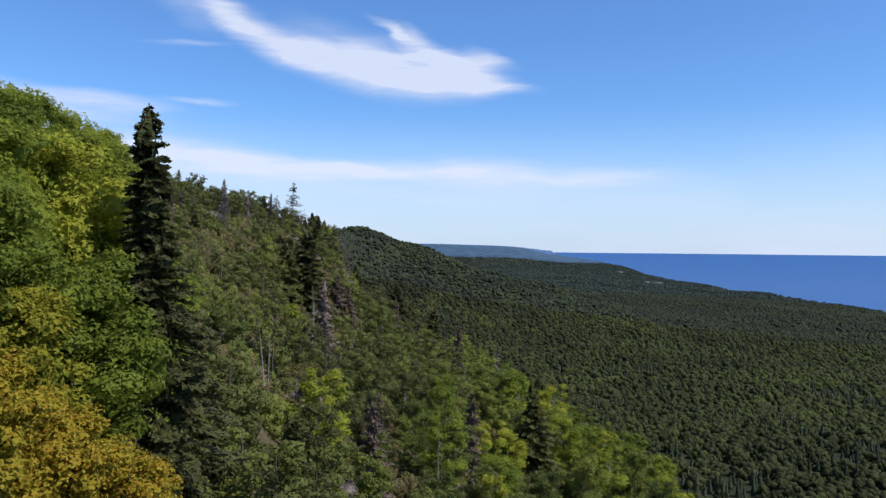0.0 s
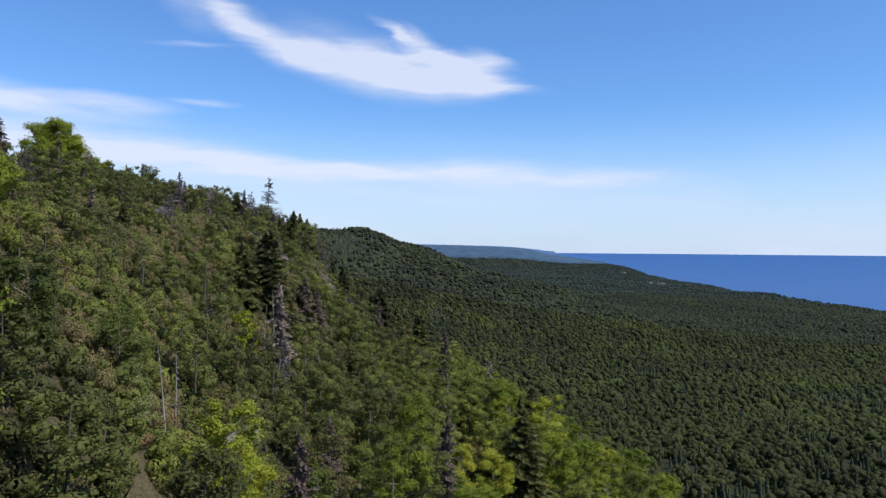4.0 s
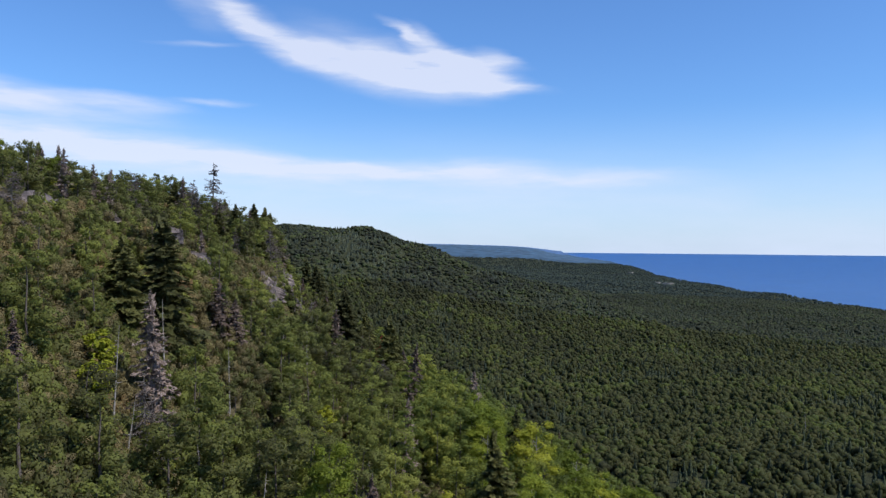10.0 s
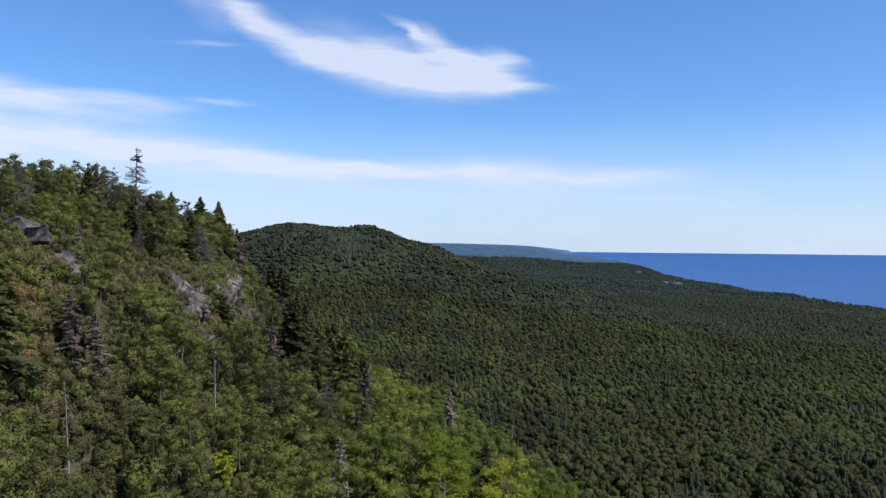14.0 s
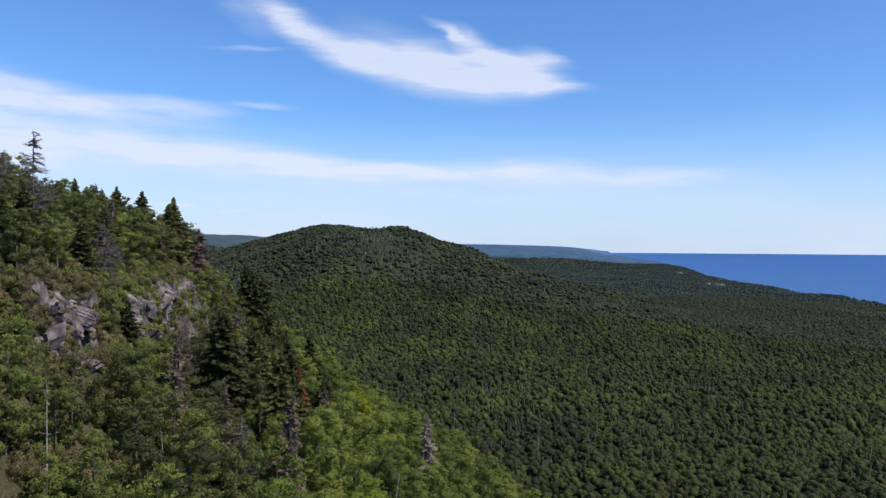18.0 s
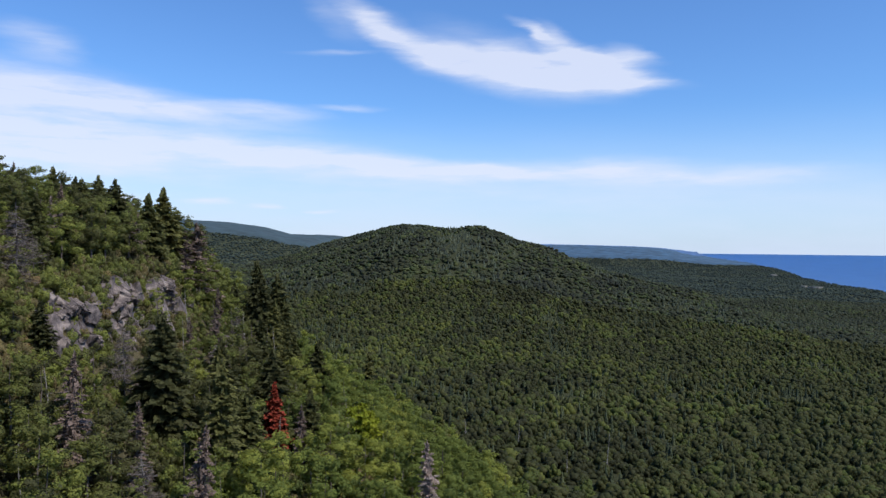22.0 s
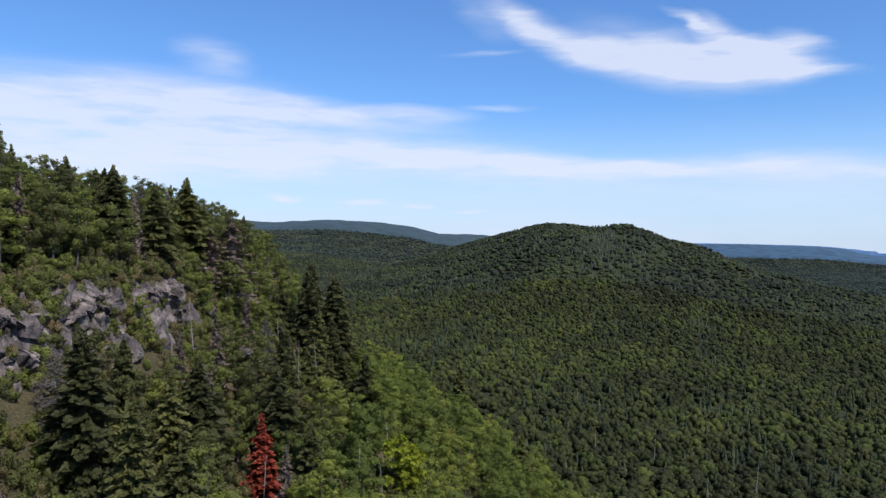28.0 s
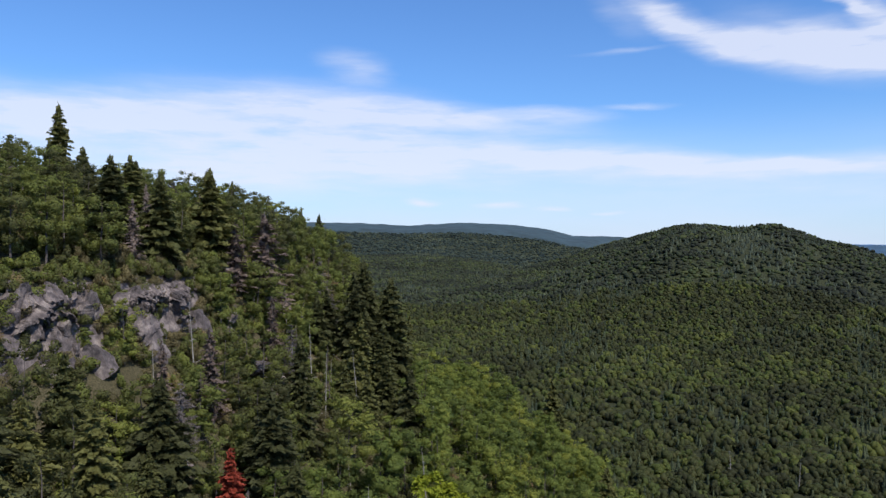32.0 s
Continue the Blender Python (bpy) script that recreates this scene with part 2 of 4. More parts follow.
# blue-grey of distance haze put into the leaf colour
leaf_far_hazed = foliage("leaves_of_the_far_wood_hazed", [(0.0, (0.030, 0.042, 0.042)), (0.5, (0.046, 0.062, 0.056)), (1.0, (0.066, 0.084, 0.066))], "tone", 0.4, patch=0.003, spread=0.12, spec=0.0, grain=0.6, cut=2.0, speckle=0.15, relief=0.15)
leaf_lime = foliage("leaves_yellow_green", [(0.0, (0.17, 0.21, 0.02)), (1.0, (0.30, 0.30, 0.03))], "object", 0.4, grain=4.5)
leaf_dry = foliage("leaves_dry_brown", [(0.0, (0.075, 0.066, 0.032)), (0.5, (0.120, 0.098, 0.046)), (0.85, (0.160, 0.132, 0.060)), (1.0, (0.165, 0.105, 0.050))], "tone", 0.25, patch=0.05, grain=13.0, cut=0.52)
leaf_scrub = foliage("leaves_of_scrub", GREEN, "tone", 0.52, patch=0.05, grain=8.5, cut=0.56)
needle_dark = foliage("needles_dark", SPRUCE, "object", 0.3, grain=11.0, cut=0.66)
needle_red = foliage("needles_dead_red", [(0.0, (0.130, 0.022, 0.014)), (1.0, (0.265, 0.052, 0.029))], "object", 0.12, grain=6.0, cut=0.66)
needle_brown = foliage("needles_withered", [(0.0, (0.085, 0.062, 0.052)), (0.5, (0.15, 0.112, 0.096)), (1.0, (0.235, 0.185, 0.165))], "object", 0.0, rough=0.85, grain=9.0, cut=0.6)
needle_grey = foliage("twigs_grey", [(0.0, (0.075, 0.062, 0.056)), (1.0, (0.165, 0.138, 0.126))], "object", 0.0, rough=0.85, cut=2.0)
leaf_wood = foliage("leaves_of_the_wood", VALLEY, "tone", 0.6, patch=0.006, spread=0.12, grain=2.0, cut=0.78, speckle=0.2, relief=0.35)
# hill leaves and needles carry the painted haze in their colour
leaf_hill_hazed = foliage("leaves_of_the_hill_hazed", HILL_HAZED, "tone", 0.6, patch=0.006, spread=0.12, grain=1.5, cut=0.85, speckle=0.2, relief=0.3)
needle_hill_hazed = foliage("needles_of_the_hill_hazed", [(0.0, (0.034, 0.044, 0.032)), (0.5, (0.050, 0.062, 0.042)), (1.0, (0.076, 0.088, 0.052))], "tone", 0.1, patch=0.004, spread=0.2, grain=1.2, cut=0.8)
needle_wood = foliage("needles_of_the_wood", WOOD_SPRUCE, "tone", 0.1, patch=0.006, spread=0.2, grain=1.6, cut=0.7)


def bark_material(name, dark, light, scale):
    m, n, l, bsdf = material(name, 0.9)
    nz = noise_tex(n, l, scale, 6.0, 0.65)
    r = ramp(n, [(0.3, dark), (0.7, light)])
    l.new(nz.outputs[0], r.inputs[0])
    l.new(r.outputs[0], bsdf.inputs["Base Color"])
    bp = n.new("ShaderNodeBump")
    bp.inputs["Strength"].default_value, bp.inputs["Distance"].default_value = 0.6, 0.03
    l.new(nz.outputs[0], bp.inputs["Height"])
    l.new(bp.outputs[0], bsdf.inputs["Normal"])
    return m


bark_dark = bark_material("bark_dark", (0.035, 0.028, 0.024), (0.11, 0.09, 0.08), 6.0)
bark_pale = bark_material("bark_pale", (0.09, 0.08, 0.07), (0.30, 0.28, 0.255), 5.0)
bark_grey = bark_material("bark_dead_grey", (0.05, 0.045, 0.042), (0.17, 0.152, 0.146), 5.0)


def rock_material():
    m, n, l, bsdf = material("rock", 0.88)
    big, fine = noise_tex(n, l, 0.9, 5.0, 0.6, "Object"), noise_tex(n, l, 6.0, 8.0, 0.7, "Object")
    r = ramp(n, [(0.32, (0.018, 0.014, 0.014)), (0.44, (0.064, 0.051, 0.050)), (0.55, (0.118, 0.094, 0.090)), (0.66, (0.200, 0.164, 0.148)), (0.80, (0.34, 0.295, 0.255))])
    mx = n.new("ShaderNodeMath")
    mx.operation = "MULTIPLY_ADD"
    l.new(fine.outputs[0], mx.inputs[0])
    mx.inputs[1].default_value = 0.5
    sc = n.new("ShaderNodeMath")
    sc.operation = "MULTIPLY_ADD"
    l.new(big.outputs[0], sc.inputs[0])
    sc.inputs[1].default_value, sc.inputs[2].default_value = 1.0, -0.25
    l.new(sc.outputs[0], mx.inputs[2])
    l.new(mx.outputs[0], r.inputs[0])
    l.new(r.outputs[0], bsdf.inputs["Base Color"])
    bp = n.new("ShaderNodeBump")
    bp.inputs["Strength"].default_value, bp.inputs["Distance"].default_value = 0.8, 0.10
    l.new(fine.outputs[0], bp.inputs["Height"])
    l.new(bp.outputs[0], bsdf.inputs["Normal"])
    return m


rock_grey = rock_material()


def ground_material(name, stops, scale):
    m, n, l, bsdf = material(name, 0.95)
    big, fine = noise_tex(n, l, 0.05, 5.0, 0.6), noise_tex(n, l, scale, 6.0, 0.72)
    ad = n.new("ShaderNodeMath")
    ad.operation = "MULTIPLY_ADD"
    l.new(big.outputs[0], ad.inputs[0])
    ad.inputs[1].default_value = 0.35
    hf = n.new("ShaderNodeMath")
    hf.operation = "MULTIPLY"
    hf.inputs[1].default_value = 0.65
    l.new(fine.outputs[0], hf.inputs[0])
    l.new(hf.outputs[0], ad.inputs[2])
    r = ramp(n, stops)
    l.new(ad.outputs[0], r.inputs[0])
    l.new(r.outputs[0], bsdf.inputs["Base Color"])
    bsdf.inputs["Specular IOR Level"].default_value = 0.1
    bp = n.new("ShaderNodeBump")
    bp.inputs["Strength"].default_value, bp.inputs["Distance"].default_value = 1.0, 0.5 / scale
    l.new(fine.outputs[0], bp.inputs["Height"])
    l.new(bp.outputs[0], bsdf.inputs["Normal"])
    return m


floor_mat = ground_material("forest_floor", [(0.3, (0.020, 0.023, 0.013)), (0.55, (0.032, 0.036, 0.018)), (0.75, (0.048, 0.050, 0.024))], 0.5)
slope_mat = ground_material("scrub_floor", [(0.32, (0.014, 0.012, 0.008)), (0.44, (0.042, 0.038, 0.020)), (0.54, (0.078, 0.066, 0.038)), (0.68, (0.15, 0.12, 0.085))], 7.0)


def water_material():
    m, n, l, bsdf = material("lake_water", 0.35)
    nz = noise_tex(n, l, 0.012, 6.0, 0.6)
    r = ramp(n, [(0.35, (0.010, 0.052, 0.175)), (0.7, (0.015, 0.070, 0.225))])
    l.new(nz.outputs[0], r.inputs[0])
    l.new(r.outputs[0], bsdf.inputs["Base Color"])
    bsdf.inputs["Specular IOR Level"].default_value = 0.4
    wv = noise_tex(n, l, 0.25, 4.0, 0.6)
    bp = n.new("ShaderNodeBump")
    bp.inputs["Strength"].default_value, bp.inputs["Distance"].default_value = 0.5, 0.6
    l.new(wv.outputs[0], bp.inputs["Height"])
    l.new(bp.outputs[0], bsdf.inputs["Normal"])
    return m


water_mat = water_material()


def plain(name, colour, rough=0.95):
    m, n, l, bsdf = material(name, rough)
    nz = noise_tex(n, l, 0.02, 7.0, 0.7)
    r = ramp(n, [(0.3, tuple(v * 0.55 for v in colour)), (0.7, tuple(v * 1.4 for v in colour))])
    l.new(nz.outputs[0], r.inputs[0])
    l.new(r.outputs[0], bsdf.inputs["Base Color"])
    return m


# ---- the shape of the land ----
def smooth(a, b, v):
    t = np.clip((v - a) / (b - a), 0, 1)
    return t * t * (3 - 2 * t)


def wobble(x, y, size, seed):
    """Smooth bumps of about +-1, from a few crossed waves."""
    rng = np.random.RandomState(seed)
    out = 0
    for k in range(6):
        a, p, w = rng.uniform(0, 6.283), rng.uniform(0, 6.283), 6.283 / (size * rng.uniform(0.6, 1.6))
        out = out + np.sin((x * np.cos(a) + y * np.sin(a)) * w + p)
    return out / 2.6


def across(x, y):
    """Distance downhill across the near slope; its contours bend away past y = 105."""
    bend = np.maximum(y - 105, 0)
    bend = np.where(bend < 120, 0.0027 * bend ** 2, 38.9 + 0.648 * (bend - 120))
    return x + bend + 0.05 * (y - 75)


SLOPE_U = np.array([-4000, -300, -120, -60, -40, -25, -18, -14.5, -9, 0, 10, 30, 47, 60, 78, 120])
SLOPE_Z = np.array([17, 17, 13, 8.5, 5.2, 2.2, -0.6, -3.6, -9.6, -19.5, -30, -51, -68, -77, -82, -84])
LOWER_U = np.array([-4000, -9, 0, 5, 12, 20, 30, 37, 47, 60, 78, 120])
LOWER_Z = np.array([-9.6, -9.6, -18.6, -22.6, -26.5, -31, -36.5, -43, -55, -69, -79, -84])
FAR_AZ = np.array([-180, -60, -45, -37, -33, -29.3, -25.7, -23, -21, -14, -8, 0, 4, 6.5, 9, 12, 180])
FAR_EL = np.array([0.03, 0.030, 0.031, 0.0300, 0.0268, 0.031, 0.029, 0.0235, 0.0145, 0.0135, 0.006, 0.0045, 0.003, 0.0005, -0.004, -0.0065, -0.0065])
# heights of the hill's tree line from west to east: the front head with its long eastern flank, and the head behind it
HILL_X = np.array([-620, -500, -400, -320, -270, -230, -188, -160, -130, -98, -65, -25, 21, 65, 137, 230, 340])
HILL_Z = np.array([-120, -52, -30, 0, 18, 30, 36, 33.5, 36, 29, 17, 3, -15, -29, -46, -64, -220])
BACK_X = np.array([-760, -640, -560, -485, -440, -386, -350, -320, -270, -180, -60])
BACK_Z = np.array([-90, -34, 0, 24, 34, 48, 55, 54, 44, 10, -220])
SHORE_AZ = np.array([-180, 7.0, 8.3, 9.3, 11.3, 13.3, 14.4, 15.0, 17.3, 21.1, 24.8, 30.4, 40, 60, 100, 130, 180])
SHORE_R = np.array([9000, 9000, 4700, 4430, 4150, 3880, 3500, 3250, 2760, 2220, 1940, 1610, 1350, 1150, 1200, 1500, 9000])


def sheet(r):
    """The level of the lake: flat, then lifted a little far out, so that it ends on the horizon."""
    return -115 + 90.5 * np.clip((r - 2500) / 2400, 0, 1) ** 2


def shore(az):
    return np.interp(az, SHORE_AZ, SHORE_R)


def land(x, y):
    x, y = np.asarray(x, float), np.asarray(y, float)
    r, az = np.hypot(x, y), np.degrees(np.arctan2(x, y))
    u = across(x, y)
    slope = np.interp(u, SLOPE_U, SLOPE_Z)
    # past y = 90 the lower slope is a flatter apron of fallen rock, now wooded
    apron = smooth(55, 92, y)
    slope = np.where(u > -9, slope * (1 - apron) + np.interp(u, LOWER_U, LOWER_Z) * apron, slope)
    cliff = smooth(88, 100, y) * (1 - smooth(168, 190, y))
    step = np.where(u < -12.6, np.interp(u, [-25, -16.5, -13.4, -12.6], [1.6, -1.5, -3.6, -5.4]), np.interp(u, [-12.6, -11.4, -9, 0], [-5.4, -9.2, -11.6, -18.6]))
    slope = np.where((u > -25) & (u < 0), slope * (1 - cliff) + step * cliff, slope)
    slope = slope - 0.004 * np.clip(y - 168, 0, 120) ** 2 * (1 - 0.8 * smooth(-8, 16, u)) + wobble(x, y, 34, 3) * 1.1 * smooth(130, -10, np.abs(u)) + wobble(x, y, 11, 5) * 0.35 * smooth(70, 0, np.abs(u))
    # a hollow in the upper slope
    slope = slope - (2.7 + 2.7 * smooth(54, 68, y)) * smooth(36, 46, y) * (1 - smooth(78, 86, y)) * smooth(-23, -14, u) * (1 - smooth(-8, 0, u))
    # the plain falls to the lake; inland it rises to a plateau
    rs = shore(az)
    plain_z = -82 - 11 * smooth(300, 750, r) * smooth(-12, 12, az) - 18 * np.clip((r - 300) / np.maximum(rs - 300, 600), 0, 1) + 2.5 * wobble(x, y, 330, 9)
    inland = 1 - smooth(-33, -10, az)
    inland = np.where(np.abs(az) > 120, 1.0, inland)
    plain_z = plain_z + inland * 84 * smooth(420, 2300, r)
    plain_z = np.maximum(plain_z, np.where(r > 2500, sheet(r) + 3, -112))
    # the far hill with its two heads and the spur towards the lake
    def hump(cx, cy, sx, sy, h, turn):
        c, s = math.cos(radians(turn)), math.sin(radians(turn))
        a, b = (x - cx) * c + (y - cy) * s, -(x - cx) * s + (y - cy) * c
        sxx = np.where(a > 0, sx, sx * 1.5)
        return h * np.tanh(1.15 * np.exp(-0.5 * ((a / sxx) ** 2 + (b / sy) ** 2))) / 0.8178
    plain_z = plain_z + hump(70, 1040, 160, 150, 10, 0)
    for hx, hz, hy, depth in ((HILL_X, HILL_Z, 1170, 205), (BACK_X, BACK_Z, 1650, 190)):
        crest = np.interp(x + 7 * wobble(x, y, 160, 51), hx, hz) - 9.3 + 2.2 * wobble(x, y, 70, 52) + 0.8 * wobble(x, y, 26, 53)
        bulge = np.exp(-0.5 * ((y - hy) / np.where(y < hy, depth, depth * 1.3)) ** 2)
        plain_z = plain_z + np.maximum(crest - plain_z, 0) * bulge
    # ridges on the skyline
    el = np.interp(az, FAR_AZ, FAR_EL)
    ridge_r = np.interp(az, [-180, -20, -8, 180], [3000, 3000, 4600, 4600])
    top = el * ridge_r - 9
    lee = np.where(np.abs(az) > 120, 1.0, 1 - smooth(5.5, 9.5, az))
    near_end = np.interp(az, [-20, -8], [0.62, 0.8])
    rise = smooth(near_end, 1.0, r / ridge_r) * lee
    plain_z = np.where(r > near_end * ridge_r, plain_z * (1 - rise) + np.maximum(top, plain_z - 30) * rise, plain_z)
    foot = smooth(45, 90, u)
    z = np.where(u < 90, slope * (1 - foot) + plain_z * foot, plain_z)
    # far from the ridge, and past its nose, the plain takes over
    keep = np.maximum(1 - smooth(240, 420, y), 0)
    z = z * keep + plain_z * (1 - keep)
    lake = r > rs
    return np.where(lake, sheet(r) - 6, z)


# ---- builders ----
def mesh_of(name, verts, faces, mat, tone=None, smooth_shade=False):
    """One mesh from arrays: verts (n, 3), faces (m, 3 or 4)."""
    verts, faces = np.asarray(verts, np.float32), np.asarray(faces, np.int32)
    me = bpy.data.meshes.new(name)
    k = faces.shape[1]
    me.vertices.add(len(verts)), me.loops.add(faces.size), me.polygons.add(len(faces))
    me.vertices.foreach_set("co", verts.ravel())
    me.loops.foreach_set("vertex_index", faces.ravel())
    me.polygons.foreach_set("loop_start", np.arange(0, faces.size, k, dtype=np.int32))
    me.polygons.foreach_set("use_smooth", np.full(len(faces), smooth_shade))
    if tone is not None:
        at = me.attributes.new("tone", "FLOAT", "POINT")
        at.data.foreach_set("value", np.asarray(tone, np.float32))
    for k in (mat if isinstance(mat, (list, tuple)) else (mat,)):
        me.materials.append(k)
    me.update(calc_edges=True)
    return me


def tri(faces):
    """Triangles from quads; triangles stay."""
    faces = np.asarray(faces)
    return faces if faces.shape[1] == 3 else np.concatenate([faces[:, [0, 1, 2]], faces[:, [0, 2, 3]]])


def merged(*pieces):
    """Several (verts, faces) as one, in triangles."""
    vs, fs, base = [], [], 0
    for v, f in pieces:
        vs.append(v), fs.append(tri(f) + base)
        base += len(v)
    return np.concatenate(vs), np.concatenate(fs)


def ball(level):
    """The corners and triangles of an icosahedron, split level times, on the unit sphere."""
    g = (1 + 5 ** 0.5) / 2
    v = [(-1, g, 0), (1, g, 0), (-1, -g, 0), (1, -g, 0), (0, -1, g), (0, 1, g), (0, -1, -g), (0, 1, -g), (g, 0, -1), (g, 0, 1), (-g, 0, -1), (-g, 0, 1)]
    f = [(0, 11, 5), (0, 5, 1), (0, 1, 7), (0, 7, 10), (0, 10, 11), (1, 5, 9), (5, 11, 4), (11, 10, 2), (10, 7, 6), (7, 1, 8),
         (3, 9, 4), (3, 4, 2), (3, 2, 6), (3, 6, 8), (3, 8, 9), (4, 9, 5), (2, 4, 11), (6, 2, 10), (8, 6, 7), (9, 8, 1)]
    v = [tuple(unit(np.array(p, float))) for p in v]
    for _ in range(level):
        mids, out = {}, []
        def mid(a, b):
            key = (min(a, b), max(a, b))
            if key not in mids:
                mids[key] = len(v)
                v.append(tuple(unit((np.array(v[a]) + np.array(v[b])) / 2)))
            return mids[key]
        for a, b, c in f:
            x, y, z = mid(a, b), mid(b, c), mid(c, a)
            out += [(a, x, z), (b, y, x), (c, z, y), (x, y, z)]
        f = out
    return np.array(v), np.array(f)


def lumps(rng, centres, sizes, level, rough=0.3, squash=0.8):
    """Uneven leafy masses round centres, each drawn out its own way: (verts, triangles)."""
    bv, bf = BALL[level]
    n = len(centres)
    r = 1 + rng.uniform(-rough, rough, (n, len(bv), 1))
    axes = rng.uniform(0.7, 1.3, (n, 1, 3)) * (1, 1, squash)
    v = centres[:, None] + bv[None] * r * np.asarray(sizes)[:, None, None] * axes
    f = bf[None] + (np.arange(n) * len(bv))[:, None, None]
    return v.reshape(-1, 3), f.reshape(-1, 3)


def unit(v):
    return v / np.maximum(np.linalg.norm(v, axis=-1, keepdims=True), 1e-9)


BALL = [ball(0), ball(1)]


def leaves(rng, centres, ways, length, width, normals=None):
    """Pointed four-cornered leaves: centres, directions of their length, sizes. Returns verts and quads."""
    n = len(centres)
    if normals is None:
        normals = unit(rng.normal(size=(n, 3)))
    side = unit(np.cross(ways, normals))
    ln, wd = np.asarray(length).reshape(-1, 1) * np.ones((n, 1)), np.asarray(width).reshape(-1, 1) * np.ones((n, 1))
    bend = unit(normals) * wd * 0.25
    v = np.stack([centres - ways * ln / 2, centres + side * wd / 2 + bend, centres + ways * ln / 2, centres - side * wd / 2 + bend], 1)
    return v.reshape(-1, 3), np.arange(4 * n).reshape(-1, 4)


def tubes(lines, sides=5):
    """Tapered tubes along polylines: a list of (points (k, 3), radii (k,)). Returns verts and quads."""
    vs, fs, base = [], [], 0
    for pts, rad in lines:
        pts, rad = np.asarray(pts, float), np.asarray(rad, float)
        way = unit(np.gradient(pts, axis=0))
        ref = np.where(np.abs(way[:, 2:3]) > 0.9, [[1.0, 0, 0]], [[0, 0, 1.0]])
        a = unit(np.cross(way, ref))
        b = np.cross(way, a)
        ang = np.linspace(0, 2 * np.pi, sides, endpoint=False)
        ring = pts[:, None] + rad[:, None, None] * (np.cos(ang)[None, :, None] * a[:, None] + np.sin(ang)[None, :, None] * b[:, None])
        vs.append(ring.reshape(-1, 3))
        for k in range(len(pts) - 1):
            for s in range(sides):
                t = (s + 1) % sides
                fs.append((base + k * sides + s, base + k * sides + t, base + (k + 1) * sides + t, base + (k + 1) * sides + s))
        base += len(pts) * sides
    return np.concatenate(vs), np.array(fs)


def stem(rng, height, radius, lean=0.03, steps=7):
    t = np.linspace(0, 1, steps)
    off = np.cumsum(rng.normal(0, lean * height / steps, (steps, 2)), 0)
    off -= off[0]
    pts = np.c_[off, t * height - 0.5 * (t == 0)]
    return pts, radius * (1 - 0.88 * t)


def broadleaf(seed, height, spread, clumps, per, leaf, bole=0.12):
    """Trunk, limbs, and a crown of leaf clumps carried by the limbs; an uneven outline with gaps."""
    rng = np.random.RandomState(seed)
    tp, tr = stem(rng, height * 0.9, height * 0.008 + 0.025, 0.05)
    lines, cents, sizes = [], [], []
    for k in range(clumps):
        f = bole + (1 - bole) * ((k + rng.uniform(0, 1)) / clumps)
        at = np.array([np.interp(f * 0.88, np.linspace(0, 1, len(tp)), tp[:, i]) for i in range(3)])
        g = (f - bole) / (1 - bole)
        dome = 0.45 + 0.55 * math.sin(math.pi * min(1, 0.18 + 0.72 * g)) - 0.3 * max(0, g - 0.75)
        a, reach = rng.uniform(0, 6.283), spread * dome * rng.uniform(0.25, 0.95)
        end = at + np.array([math.cos(a) * reach, math.sin(a) * reach, reach * rng.uniform(0.05, 0.6) + 0.08 * height])
        mid = (at + end) / 2 + rng.normal(0, 0.06 * spread, 3) + (0, 0, -0.05 * reach)
        if k % 2 == 0:
            lines.append((np.stack([at, mid, end]), np.array([0.03, 0.018, 0.008]) * height / 8))
        cents.append(end), sizes.append(spread * rng.uniform(0.28, 0.52) * (1.1 - 0.35 * g))
    cents, sizes = np.array(cents), np.array(sizes)
    which = np.repeat(np.arange(clumps), per)
    d = unit(rng.normal(size=(len(which), 3)))
    d[:, 2] = np.where(d[:, 2] < -0.35, -d[:, 2], d[:, 2])
    rad = sizes[which] * rng.uniform(0.4, 1.12, len(which))
    pos = cents[which] + d * rad[:, None] * (1, 1, 0.8)
    heart = np.array([0, 0, height * 0.5])
    nrm = unit(0.8 * d + 0.45 * unit(pos - heart) + (0, 0, 0.45) + rng.normal(0, 0.55, d.shape))
    way = unit(np.cross(nrm, rng.normal(size=d.shape)))
    size = leaf * rng.uniform(0.6, 1.35, len(which))
    return tubes([(tp, tr)], 6), tubes(lines, 4), merged(lumps(rng, cents, sizes * 0.66, 0, 0.35), leaves(rng, pos, way, size, size * rng.uniform(0.55, 0.9, len(which)), nrm))


